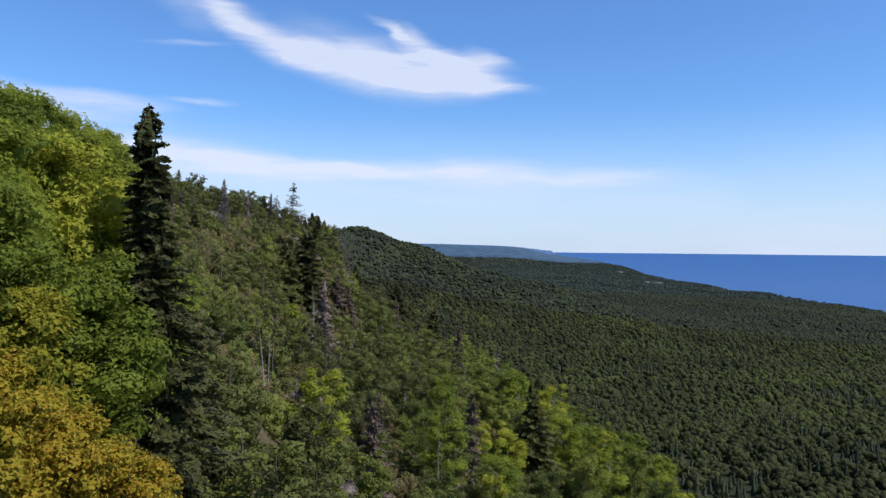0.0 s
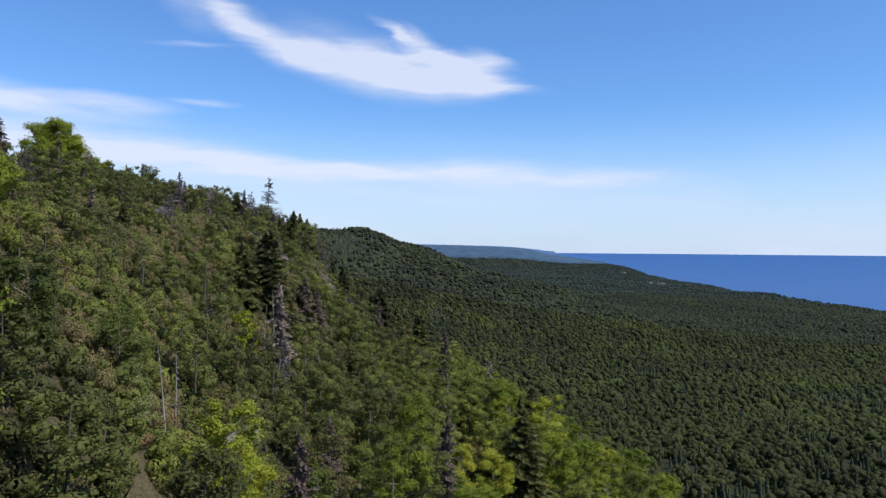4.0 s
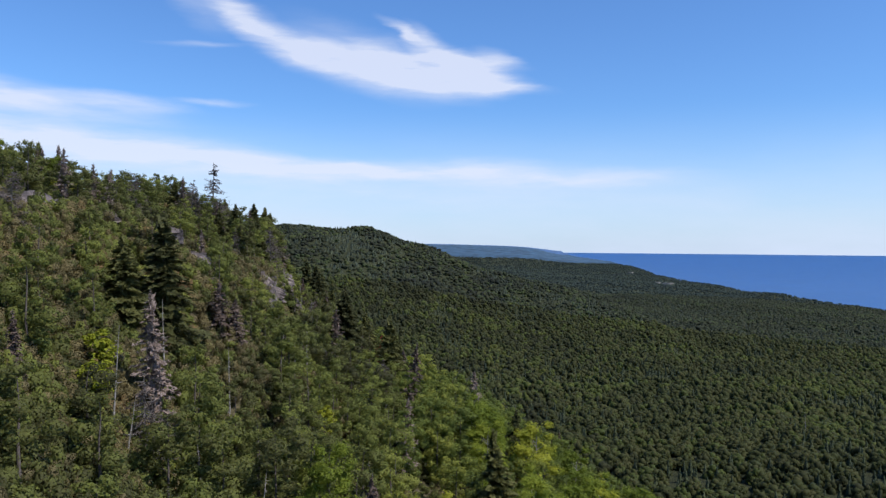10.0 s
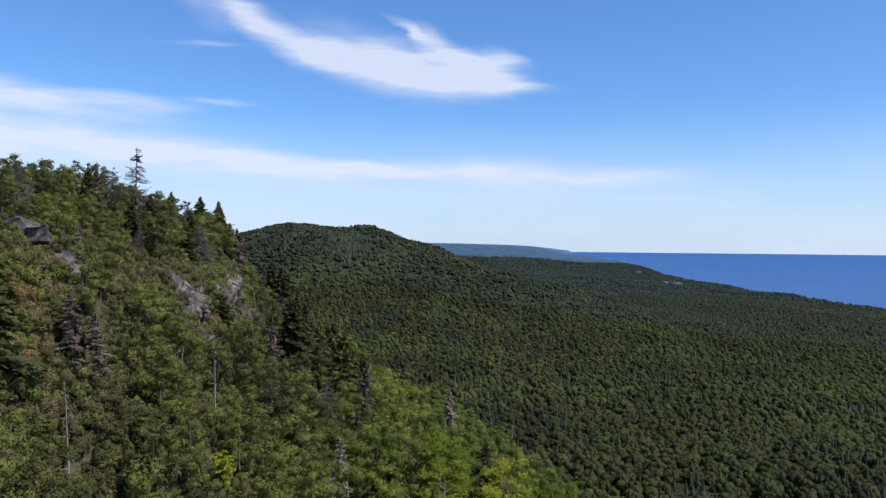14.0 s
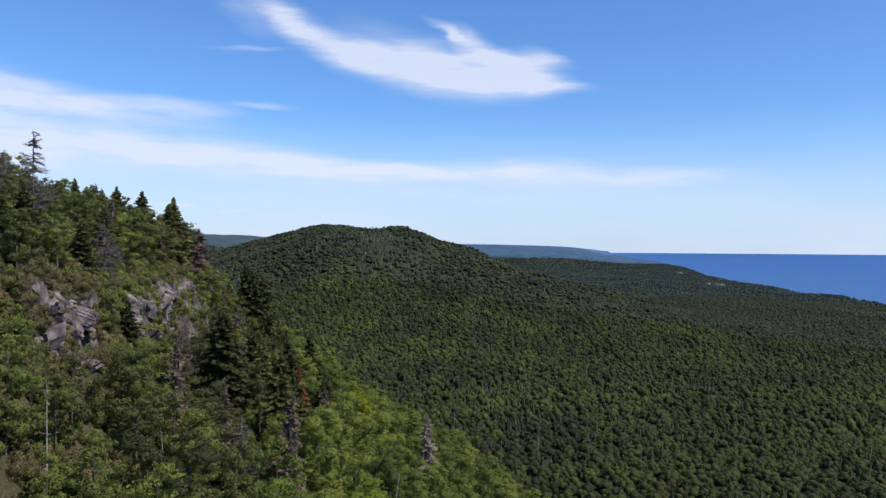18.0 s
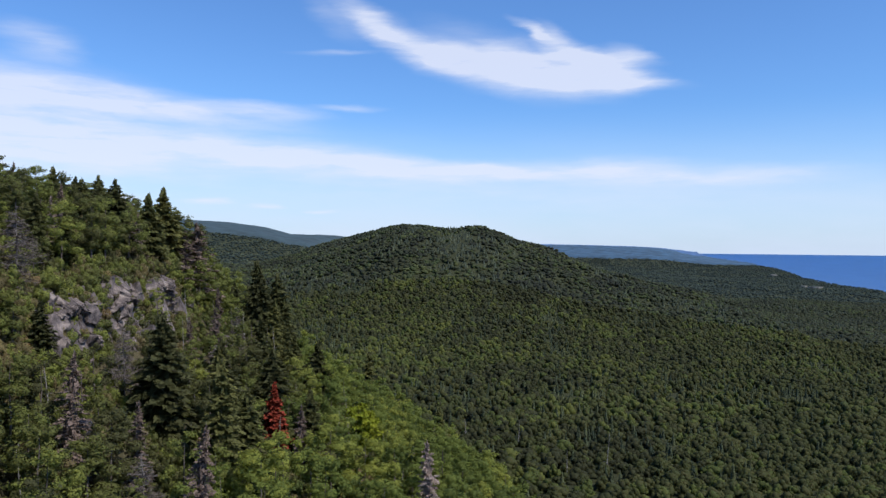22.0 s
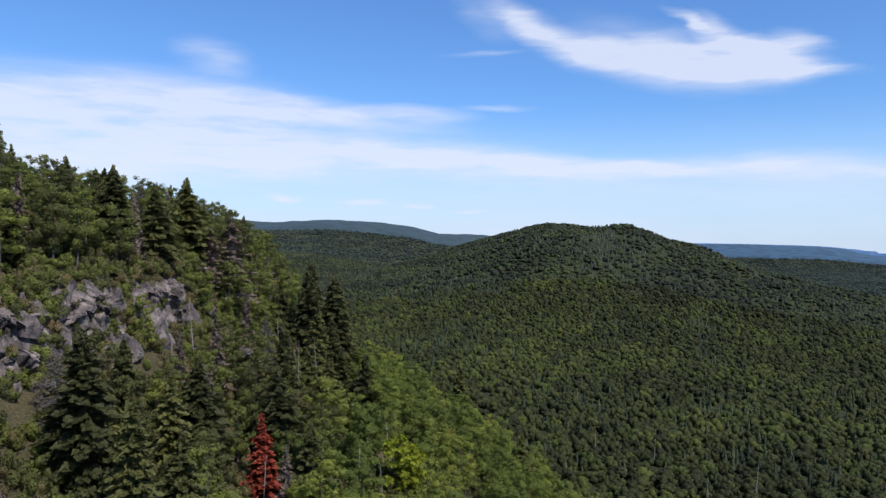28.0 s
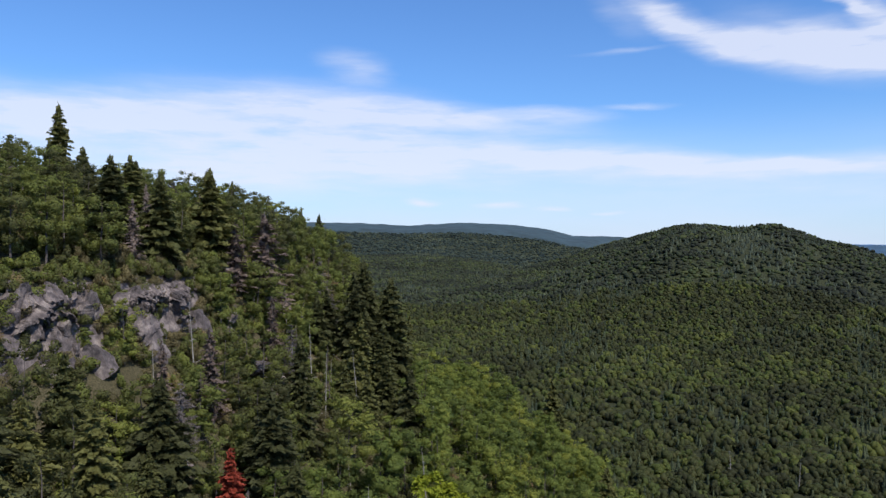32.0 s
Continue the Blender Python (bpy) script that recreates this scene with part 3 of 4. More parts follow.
def conifer(seed, height, spread, whorls, arms, sprays, spray, bare=0.05, ragged=0.25):
    """A spruce: straight stem, drooping boughs all the way up, sprays of needles along each bough."""
    rng = np.random.RandomState(seed)
    tp, tr = stem(rng, height, height * 0.011 + 0.025, 0.012)
    lines, pos, way, nrm, size = [], [], [], [], []
    lobes = rng.uniform(1 - ragged, 1 + ragged, 12)
    for k in range(whorls * arms):
        f = bare + (0.99 - bare) * (k + rng.uniform(0, 1)) / (whorls * arms)
        at = np.array([np.interp(f, np.linspace(0, 1, len(tp)), tp[:, i]) for i in range(3)])
        a = rng.uniform(0, 6.283)
        reach = spread * (1 - f) ** 0.95 * min(1, 0.62 + 2.2 * (f - bare)) + 0.003 * height
        reach *= rng.uniform(0.7, 1.12) * lobes[int(f * 11.99)]
        droop = (0.42 - 0.62 * f) + rng.uniform(-0.15, 0.15)
        out, side = np.array([math.cos(a), math.sin(a), 0.0]), np.array([-math.sin(a), math.cos(a), 0])
        end = at + out * reach + np.array([0, 0, -droop * reach])
        if k % 2 == 0:
            lines.append((np.stack([at, end]), np.array([0.016, 0.005]) * height / 10))
        for s in range(sprays):
            g = 0.25 + 0.8 * (s + rng.uniform(0.1, 1.0)) / sprays
            for lr in (-1, 1):
                pos.append(at + (end - at) * g + side * lr * reach * 0.2 * (1.2 - g) + (0, 0, -0.06 * reach * g))
                way.append(unit(out * 0.8 + side * lr * rng.uniform(0.1, 1.0) + np.array([0, 0, -0.3 + 0.4 * f])))
                nrm.append(np.array([0, 0, 0.75]) + out * 0.75 + rng.normal(0, 0.4, 3))
                size.append(min(spray * (0.65 + 0.5 * (1 - f)), 0.05 + 0.65 * reach) * rng.uniform(0.75, 1.25))
    size = np.array(size)
    fs = np.linspace(bare, 0.97, 14)
    core = np.stack([[np.interp(f, np.linspace(0, 1, len(tp)), tp[:, i]) for i in range(3)] for f in fs])
    girth = spread * 0.32 * (1 - fs) ** 0.8 * np.minimum(1, 0.5 + 3 * (fs - bare)) * rng.uniform(0.65, 1.2, len(fs))
    cv, cf = tubes([(core, girth)], 8)
    cv = cv + rng.normal(0, 0.07 * spread, cv.shape)
    return tubes([(tp, tr)], 6), tubes(lines, 3), merged((cv, cf), leaves(rng, np.array(pos), np.array(way), size, size * 0.66, unit(np.array(nrm))))


def snag(seed, height, spread, whorls, arms, fine):
    """A dead spruce: bare stem, bare boughs with fine twigs."""
    rng = np.random.RandomState(seed)
    tp, tr = stem(rng, height, height * 0.011 + 0.03, 0.015)
    boughs, pos, way, size = [], [], [], []
    for k in range(whorls):
        f = 0.15 + 0.83 * (k + rng.uniform(0, 1)) / whorls
        for j in range(arms):
            f = min(0.985, max(0.12, f + rng.uniform(-0.022, 0.022)))
            at = np.array([np.interp(f, np.linspace(0, 1, len(tp)), tp[:, i]) for i in range(3)])
            a, reach = rng.uniform(0, 6.283), spread * (1.15 - f) * rng.uniform(0.3, 1.2)
            rise = rng.uniform(-0.55, 0.3)
            end = at + np.array([math.cos(a) * reach, math.sin(a) * reach, rise * reach])
            mid = (at + end) / 2 + np.array([0, 0, -0.08 * reach])
            boughs.append((np.stack([at, mid, end]), np.array([0.055, 0.036, 0.016]) * height / 10))
            for s in range(fine):
                g = rng.uniform(0.25, 1.0)
                pos.append(at + (end - at) * g)
                way.append(unit(np.array([math.cos(a), math.sin(a), 0]) + rng.normal(0, 0.7, 3)))
                size.append(reach * rng.uniform(0.15, 0.4))
    size = np.array(size)
    pos, way = np.array(pos), np.array(way)
    return tubes([(tp, tr)], 6), tubes(boughs, 4), leaves(rng, pos + way * size[:, None] / 2, way, size, 0.034 + 0.0 * size)


def tree_thing(name, parts, bark, leaf, label, group, crown_name="crown"):
    """A tree: an empty at its foot with trunk, limbs and crown under it."""
    top = tagged(new(name), label, "tree", group)
    for what, arrays, mat in (("trunk", parts[0], bark), ("branchwork", parts[1], bark), (crown_name, parts[2], leaf)):
        ob = new(what, mesh_of(name + "_" + what, *arrays, mat, smooth_shade=what != crown_name))
        ob.parent = top
        if what != "trunk":
            tagged(ob, kind="stuff")
    return top


def sow(x, y, gap):
    """Those of the places that are at least gap apart, first come first served: their indices."""
    cell, grid, found = gap / 1.4142, {}, []
    for n, (px, py) in enumerate(zip(x.tolist(), y.tolist())):
        i, j = int(px // cell), int(py // cell)
        if any((px - p[0]) ** 2 + (py - p[1]) ** 2 < gap * gap for di in (-2, -1, 0, 1, 2) for dj in (-2, -1, 0, 1, 2) if (p := grid.get((i + di, j + dj)))):
            continue
        grid[i, j] = (px, py)
        found.append(n)
    return np.array(found)


def path_gap(x, y):
    """Distance on the plan from the line that the flight takes."""
    best = np.full(np.shape(x), 1e9)
    for (ax, ay), (bx, by) in zip(LINE[:-1], LINE[1:]):
        dx, dy = bx - ax, by - ay
        t = np.clip(((x - ax) * dx + (y - ay) * dy) / (dx * dx + dy * dy), 0, 1)
        best = np.minimum(best, np.hypot(x - ax - t * dx, y - ay - t * dy))
    return best


LINE = [(0, 0), (4, 13), (10, 36), (18, 54), (27, 75), (31, 92), (33, 108)]


# ---- ground and lake ----
def make_ground():
    # rings round a point beside the flight, finer near it
    cx, cy, turns = 0.0, 80.0, 540
    radii = np.concatenate([[0.01], np.arange(1.2, 150, 1.3), 150 * 1.035 ** np.arange(0, 103)])
    radii = np.sort(np.concatenate([radii[radii < 1300], np.arange(1300, 4890, 27.0)]))
    ang = np.linspace(0, 2 * np.pi, turns, endpoint=False)
    x = cx + radii[:, None] * np.sin(ang)
    y = cy + radii[:, None] * np.cos(ang)
    far = np.hypot(x, y)
    k = np.minimum(1, 4890 / far)
    x, y = x * k, y * k
    z = land(x, y)
    verts = np.stack([x, y, z], -1).reshape(-1, 3)
    i, j = np.meshgrid(np.arange(len(radii) - 1), np.arange(turns), indexing="ij")
    jn = (j + 1) % turns
    faces = np.stack([i * turns + j, i * turns + jn, (i + 1) * turns + jn, (i + 1) * turns + j], -1).reshape(-1, 4)
    ob = new("ground", mesh_of("ground", verts, faces[:, ::-1], (floor_mat, slope_mat, rock_grey), smooth_shade=True))
    mid = verts[faces].mean(1)
    bare = np.zeros(len(mid), bool)
    um = across(mid[:, 0], mid[:, 1])
    for y0, run in ((110.5, 5.0), (126, 5.5), (135.5, 5.0), (147, 5.5)):
        bare |= (np.abs(mid[:, 1] - y0) < run) & (um > -13.4) & (um < -11.3)
    near = (np.abs(across(mid[:, 0], mid[:, 1])) < 47) & (mid[:, 1] < 228) & (mid[:, 1] > -40)
    ob.data.polygons.foreach_set("material_index", np.where(bare, 2, near).astype(np.int32))
    return tagged(ob, "green-brown forest floor of ridge, valley and hills", "ground", kind="structure")


def make_lake():
    radii = np.concatenate([np.linspace(900, 2500, 12), np.linspace(2600, 4895, 40)])
    ang = np.radians(np.linspace(2, 150, 150))
    x, y = radii[:, None] * np.sin(ang), radii[:, None] * np.cos(ang)
    z = sheet(radii)[:, None] + 0 * x
    n = len(ang)
    i, j = np.meshgrid(np.arange(len(radii) - 1), np.arange(n - 1), indexing="ij")
    faces = np.stack([i * n + j, (i + 1) * n + j, (i + 1) * n + j + 1, i * n + j + 1], -1).reshape(-1, 4)
    ob = new("water", mesh_of("water", np.stack([x, y, z], -1).reshape(-1, 3), faces[:, ::-1], water_mat, smooth_shade=True))
    return tagged(ob, "deep blue water of a wide calm lake", "lake", kind="structure")


def make_backdrop():
    # the distance, with haze painted in as blue: hills and coast past the woods, a few metres over the ground sheet
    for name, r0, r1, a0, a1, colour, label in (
            ("backdrop_hills", 2480, 3200, -85, -9, (0.020, 0.040, 0.050), "wooded hills in the distance, painted haze blue-green"),
            ("backdrop_plain", 4000, 4480, -14, 14.5, (0.024, 0.060, 0.105), "wooded coastal plain in the distance, painted haze blue"),
            ("backdrop_coast", 4480, 4880, -14, 14, (0.045, 0.100, 0.215), "far coast and headlands, painted pale haze blue")):
        r, a = np.linspace(r0, r1, 40), np.radians(np.linspace(a0, a1, 260))
        x, y = r[:, None] * np.sin(a), r[:, None] * np.cos(a)
        dry = r[:, None] < shore(np.degrees(a)) - 5
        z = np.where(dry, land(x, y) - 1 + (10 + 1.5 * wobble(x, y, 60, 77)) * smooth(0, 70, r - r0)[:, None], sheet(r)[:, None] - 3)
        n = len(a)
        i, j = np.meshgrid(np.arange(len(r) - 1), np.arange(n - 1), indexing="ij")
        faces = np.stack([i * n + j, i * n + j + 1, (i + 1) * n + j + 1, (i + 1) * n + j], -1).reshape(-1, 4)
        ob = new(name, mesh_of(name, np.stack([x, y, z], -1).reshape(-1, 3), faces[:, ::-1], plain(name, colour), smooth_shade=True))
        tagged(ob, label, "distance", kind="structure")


make_ground()
make_lake()
make_backdrop()


# ---- woods of the valley and the far hills, joined ----
def joined(name, mat, kinds, places, label, category):
    """One mesh of many trees. kinds: (verts, faces) of unit trees; places: rows x, y, z, height, width, turn, tone, kind."""
    vs, fs, ts, base = [], [], [], 0
    places = np.asarray(places, float)
    for k, (v, f) in enumerate(kinds):
        p = places[places[:, 7] == k]
        if not len(p):
            continue
        c, s = np.cos(p[:, 5])[:, None], np.sin(p[:, 5])[:, None]
        x = (v[None, :, 0] * c - v[None, :, 1] * s) * p[:, 4:5] + p[:, 0:1]
        y = (v[None, :, 0] * s + v[None, :, 1] * c) * p[:, 4:5] + p[:, 1:2]
        z = v[None, :, 2] * p[:, 3:4] + p[:, 2:3]
        vs.append(np.stack([x, y, z], -1).reshape(-1, 3))
        fs.append((f[None] + (np.arange(len(p)) * len(v))[:, None, None]).reshape(-1, f.shape[1]) + base)
        ts.append(np.repeat(p[:, 6], len(v)))
        base += len(p) * len(v)
    ob = new(name, mesh_of(name, np.concatenate(vs), np.concatenate(fs), mat, np.concatenate(ts), True))
    return tagged(ob, label, category, kind="stuff")


def unit_crown(seed, level, lobes, per, leaf):
    """A crown of unit height and unit width for the joined woods: uneven stacked lobes with leaf sprays standing off them."""
    rng = np.random.RandomState(seed)
    f = (np.arange(lobes) + rng.uniform(0.0, 0.6, lobes)) / max(1, lobes)
    a, ring = np.arange(lobes) * 2.4 + rng.uniform(0, 0.8, lobes), 0.03 + 0.25 * np.sqrt(f) * rng.uniform(0.8, 1.2, lobes)
    cents = np.c_[np.cos(a) * ring, np.sin(a) * ring, 0.80 - 0.42 * f + rng.uniform(-0.05, 0.05, lobes)]
    sizes = rng.uniform(0.17, 0.26, lobes) * (0.9 + 0.3 * f) * (1.3 if lobes < 3 else 0.82 if lobes > 6 else 1.0)
    mass = lumps(rng, cents, sizes, level, 0.32, 1.0)
    which = np.repeat(np.arange(lobes), per)
    d = unit(rng.normal(size=(len(which), 3)))
    d[:, 2] = np.abs(d[:, 2]) - 0.3
    pos = cents[which] + d * (sizes[which] * rng.uniform(0.8, 1.2, len(which)))[:, None]
    nrm = unit(0.7 * d + (0, 0, 0.25) + rng.normal(0, 0.5, d.shape))
    way = unit(np.cross(nrm, rng.normal(size=d.shape)) + (0, 0, 0.4))
    size = leaf * rng.uniform(0.6, 1.3, len(which))
    return merged(mass, leaves(rng, pos, way, size, size * 0.6, nrm))


def unit_spruce(seed, tiers, per, leaf):
    rng = np.random.RandomState(seed)
    pos, way, nrm, size = [], [], [], []
    for k in range(tiers):
        f = 0.12 + 0.86 * (k + 0.5) / tiers
        for j in range(max(2, int(per * (1.15 - f)))):
            a = rng.uniform(0, 6.283)
            out = np.array([math.cos(a), math.sin(a), 0])
            reach = 0.5 * (1 - f) ** 0.85 * rng.uniform(0.75, 1.15) + 0.02
            pos.append(out * reach * 0.6 + (0, 0, f)), way.append(unit(out + (0, 0, -0.8)))
            nrm.append(out * 0.8 + (0, 0, 0.6) + rng.normal(0, 0.2, 3)), size.append(leaf * (1.2 - f))
    fs = np.linspace(0.15, 0.98, 5)
    core = tubes([(np.c_[0 * fs, 0 * fs, fs], 0.36 * (1 - fs) ** 0.9 + 0.005)], 6)
    return merged(core, leaves(rng, np.array(pos), np.array(way), np.array(size), np.array(size) * 0.7, unit(np.array(nrm))))


def sow_wood(rng, r0, r1, a0, a1, gap, test):
    """Jittered places over a ring sector, az in degrees."""
    rows = []
    for r in np.arange(r0, r1, gap * 0.9):
        k = max(1, int(r * radians(a1 - a0) / gap))
        a = radians(a0) + (np.arange(k) + rng.uniform(0, 1, k)) / k * radians(a1 - a0)
        rr = r + rng.uniform(-0.9, 0.9, k) * gap
        rows.append(np.c_[rr * np.sin(a), rr * np.cos(a)])
    p = np.concatenate(rows)
    return p[test(p[:, 0], p[:, 1])]


def on_land(x, y):
    r, az = np.hypot(x, y), np.degrees(np.arctan2(x, y))
    return r < shore(az) - 12


def make_woods():
    rng = np.random.RandomState(11)
    # nearest and farthest edge, gap between trees, crown and spruce shapes, edges to the west and east in degrees
    bands = ((60, 430, 5.3, (0, 9, 14, 0.13), (9, 8, 0.30), -36, 80), (430, 900, 6.0, (0, 4, 5, 0.18), (6, 5, 0.42), -44, 34),
             (900, 1750, 7.3, (0, 2, 4, 0.21), (4, 4, 0.48), -46, 34), (1750, 4250, 12.5, (0, 1, 2, 0.3), (2, 3, 0.6), -48, 33))
    for n, (r0, r1, gap, crown, cone, west, east) in enumerate(bands):
        p = sow_wood(rng, r0, r1, west, east, gap, lambda x, y: on_land(x, y) & ((np.hypot(x, y) < 2700) | (np.degrees(np.arctan2(x, y)) > -9)) & ((across(x, y) > 44) | (y > 228)) & ((across(x, y) > -40) | (y > 228)) & ~((y > 1300) & (y < 1500) & (x > -420) & (x < 80)) & ((np.degrees(np.arctan2(x, y)) < 36) | (np.hypot(x, y) < 230)))
        x, y = p[:, 0], p[:, 1]
        z = land(x, y)
        # stands of spruce and stands of broadleaf
        high = smooth(-40, 20, z) * (n == 2)
        stand = 0.5 * wobble(x, y, 150, 21) + 0.4 * wobble(x, y, 45, 22) + rng.normal(0, 0.5, len(x)) + 0.4 * high
        is_cone = stand > (0.6, 0.6, 0.6, 0.4)[n]
        az = np.degrees(np.arctan2(x, y))
        tone = np.clip(0.42 + 0.19 * wobble(x, y, 120, 23) + 0.15 * wobble(x, y, 38, 24) + rng.normal(0, 0.28, len(x)) + 0.06 * (1 - smooth(-22, 2, az)), 0, 1)
        tone = tone + (0.54 - tone) * 0.45 * smooth(0, 20, az)
        h = np.where(is_cone, rng.uniform(9.0, 12.8, len(x)), rng.uniform(6.8, 10.6, len(x))) * (1.0, 1.0, 0.85, 0.75)[n]
        spread = np.maximum(gap / 6.0, 1.0)
        w = (1.0, 1.0, 0.95, 1.0)[n] * np.where(is_cone, rng.uniform(3.6, 5.2, len(x)) * (1.1, 1.1, 1.5, 1.2)[n], 5.6 + 7.6 * rng.beta(1.2, 2.4, len(x))) * spread
        kind = rng.randint(0, 5, len(x))
        rows = np.c_[x, y, z - 0.48 * h, h, w, rng.uniform(0, 6.283, len(x)), tone, kind]
        far = ("near_wood", "wood", "far_wood", "distant_wood")[n]
        # the two farthest bands take the materials with haze in the colour
        joined(far + "_broadleaf", (leaf_wood, leaf_wood, leaf_hill_hazed, leaf_far_hazed)[n], [unit_crown(100 + 7 * n + k, *crown) for k in range(5)], rows[~is_cone], "mixed green broadleaf canopy of the valley forest", "forest")
        joined(far + "_spruce", (needle_wood if n < 2 else needle_hill_hazed), [unit_spruce(200 + 7 * n + k, *cone) for k in range(5)], rows[is_cone], "dark green spruces standing in the valley forest", "forest")


make_woods()


# ---- trees of the near slope ----
def at_height(src, x, y, top, tall, turn=40, fat=1.0):
    """A copy of a tree that is tall metres high, standing at (x, y) with its tip at the height top."""
    z = float(land(x, y))
    s = max(0.35, (top - z + 0.15) / tall)
    w = s * fat
    return copy_thing(src, pose(x, y, z - 0.15, 0, 0, turn) @ Matrix.Diagonal((w, w, s, 1)))


OPEN = ((-24.0, 80.0, 2.8), (-18.8, 90.6, 2.6), (-21.5, 86.0, 2.2), (-9.0, 50.5, 2.2), (-0.5, 57.6, 1.8), (-4.0, 139.4, 2.0), (-7.6, 125.6, 3.2), (-1.6, 158.2, 2.4), (-4.1, 88.4, 1.8), (-11.4, 84.0, 2.2), (-14.1, 79.2, 2.8), (-22.0, 176.0, 2.4))


def open_ground(x, y, share):
    """Patches round bare slabs and single trees, drawn out down the slope, where little else grows."""
    out = np.zeros(np.shape(x), bool)
    for a, b, wide in OPEN:
        along, side = (x - a) * 0.45 - (y - b) * 0.89, (x - a) * 0.89 + (y - b) * 0.45
        out |= (along > -wide) & (along < 8.0 * share) & (np.abs(side) < wide * share)
    return out


def make_trees():
    rng = np.random.RandomState(5)
    lab_b, lab_s, lab_d = "green leafy birch on the steep slope", "dark green spruce on the steep slope", "grey dead spruce with bare twigs on the slope"
    grp_b, grp_s, grp_d = "broadleaf trees of the slope", "spruces of the slope", "dead trees of the slope"
    birches = [tree_thing("birch", broadleaf(30 + k, h, h * w * 0.86, 32, 64, 0.21, 0.24 if k % 2 else 0.12), bark_pale if k % 3 else bark_dark, (leaf_green, leaf_slope, leaf_olive, leaf_sunny, leaf_green, leaf_slope, leaf_slope, leaf_sunny)[k], lab_b, grp_b)
               for k, (h, w) in enumerate(((5.0, 0.32), (6.0, 0.28), (7.0, 0.26), (8.0, 0.25), (6.0, 0.34), (4.0, 0.36), (6.5, 0.30), (7.5, 0.32)))]
    spruces = [tree_thing("spruce", conifer(50 + k, h, h * w * 1.1, 34, 7, 6, 0.78), bark_dark, needle_dark, lab_s, grp_s)
               for k, (h, w) in enumerate(((7.0, 0.33), (8.5, 0.30), (10.0, 0.28), (12.0, 0.25)))]
    snags = [tree_thing("dead_spruce", snag(70 + k, h, h * 0.3, 20, 6, 34), bark_grey, needle_grey, lab_d, grp_d, "brushwood")
             for k, h in enumerate((6.5, 8.0, 10.0))]
    withered = [tree_thing("withered_spruce", conifer(80 + k, h, h * 0.2, 22, 6, 4, 0.42, 0.12, 0.35), bark_grey, needle_brown, "withered spruce with brown-grey needles on the slope", grp_d)
                for k, h in enumerate((6.5, 8.0))]
    red = tree_thing("dead_fir", conifer(91, 8.0, 1.7, 36, 9, 7, 0.62), bark_dark, needle_red, "fir with dry rust-red needles on the slope", "dead trees of the slope")
    gold = tree_thing("maple", broadleaf(93, 7.5, 1.9, 64, 140, 0.2, 0.05), bark_dark, leaf_gold, "maple with leaves turning yellow and orange", "broadleaf trees of the slope")
    lime = tree_thing("young_maple", broadleaf(95, 4.0, 1.3, 22, 34, 0.34, 0.05), bark_dark, leaf_lime, "young maple with bright yellow-green leaves", "broadleaf trees of the slope")
    tall = tree_thing("tall_spruce", conifer(97, 12.0, 2.9, 46, 9, 12, 0.4, 0.04, 0.4), bark_dark, needle_dark, "tall ragged dark spruce on the upper slope", "spruces of the slope")
    maple = tree_thing("green_maple", broadleaf(99, 7.0, 2.3, 64, 150, 0.21, 0.05), bark_dark, leaf_sunny, "broad green maple on the ridge", "broadleaf trees of the slope")
    glinting = tree_thing("silvery_birch", broadleaf(101, 5.0, 1.5, 40, 110, 0.16, 0.1), bark_pale, leaf_glints, "birch with pale green leaves and painted white glints on the slope", "broadleaf trees of the slope")
    poles = [tree_thing("dead_birch", snag(110 + k, h, h * 0.12, 5, 3, 3), bark_pale, needle_grey, "bare pale birch trunk on the slope", "dead trees of the slope", "brushwood") for k, h in enumerate((5.0, 6.5))]
    masters = (*poles, *birches, *spruces, *snags, *withered, red, gold, lime, tall, maple, glinting)
    kept = []

    def keep(src, x, y, top, height, **more):
        kept.append((x, y))
        at_height(src, x, y, top, height, **more)

    # known trees of the skyline and the slope
    for src, x, y, top, height in (
            (tall, -8.9, 22.9, 4.3, 12), (snags[2], -24.4, 122.4, 10.5, 10), (spruces[0], -28.5, 119.7, 8.0, 7), (withered[1], -27.2, 119.0, 8.4, 8),
            (spruces[3], -14.1, 79.2, 2.2, 12), (spruces[2], -7.6, 125.6, -5.9, 10), (spruces[1], -25.2, 145.3, 6.6, 8.5),
            (spruces[0], -26.3, 156.7, 6.5, 7), (spruces[1], -31.9, 151.9, 7.7, 8.5), (spruces[2], -33.4, 151.0, 7.2, 10), (spruces[2], -22.8, 176.7, -2.6, 10),
            (spruces[2], -73.4, 169.5, 19.6, 10), (snags[1], -50.4, 188.6, 6.8, 8), (spruces[0], -57.4, 203.2, 5.3, 7), (spruces[0], -54.0, 204.0, 4.4, 7),
            (red, -4.0, 139.4, -13.7, 8), (lime, -1.6, 158.2, -19.2, 4), (lime, -0.9, 159.4, -20.4, 4), (lime, -4.1, 88.4, -13.6, 4),
            (spruces[1], -15.8, 76.0, 0.4, 8.5), (spruces[1], -19.8, 171.2, -3.8, 8.5), (spruces[0], -8.8, 137.8, -9.5, 7), (spruces[1], -7.0, 146.0, -11.5, 8.5), (spruces[0], -1.6, 142.6, -15.0, 7)):
        keep(src, x, y, top, height, fat=0.85 if src in spruces and y > 165 else 1.15 if src in spruces else 1.2 if src is red else 1.0)
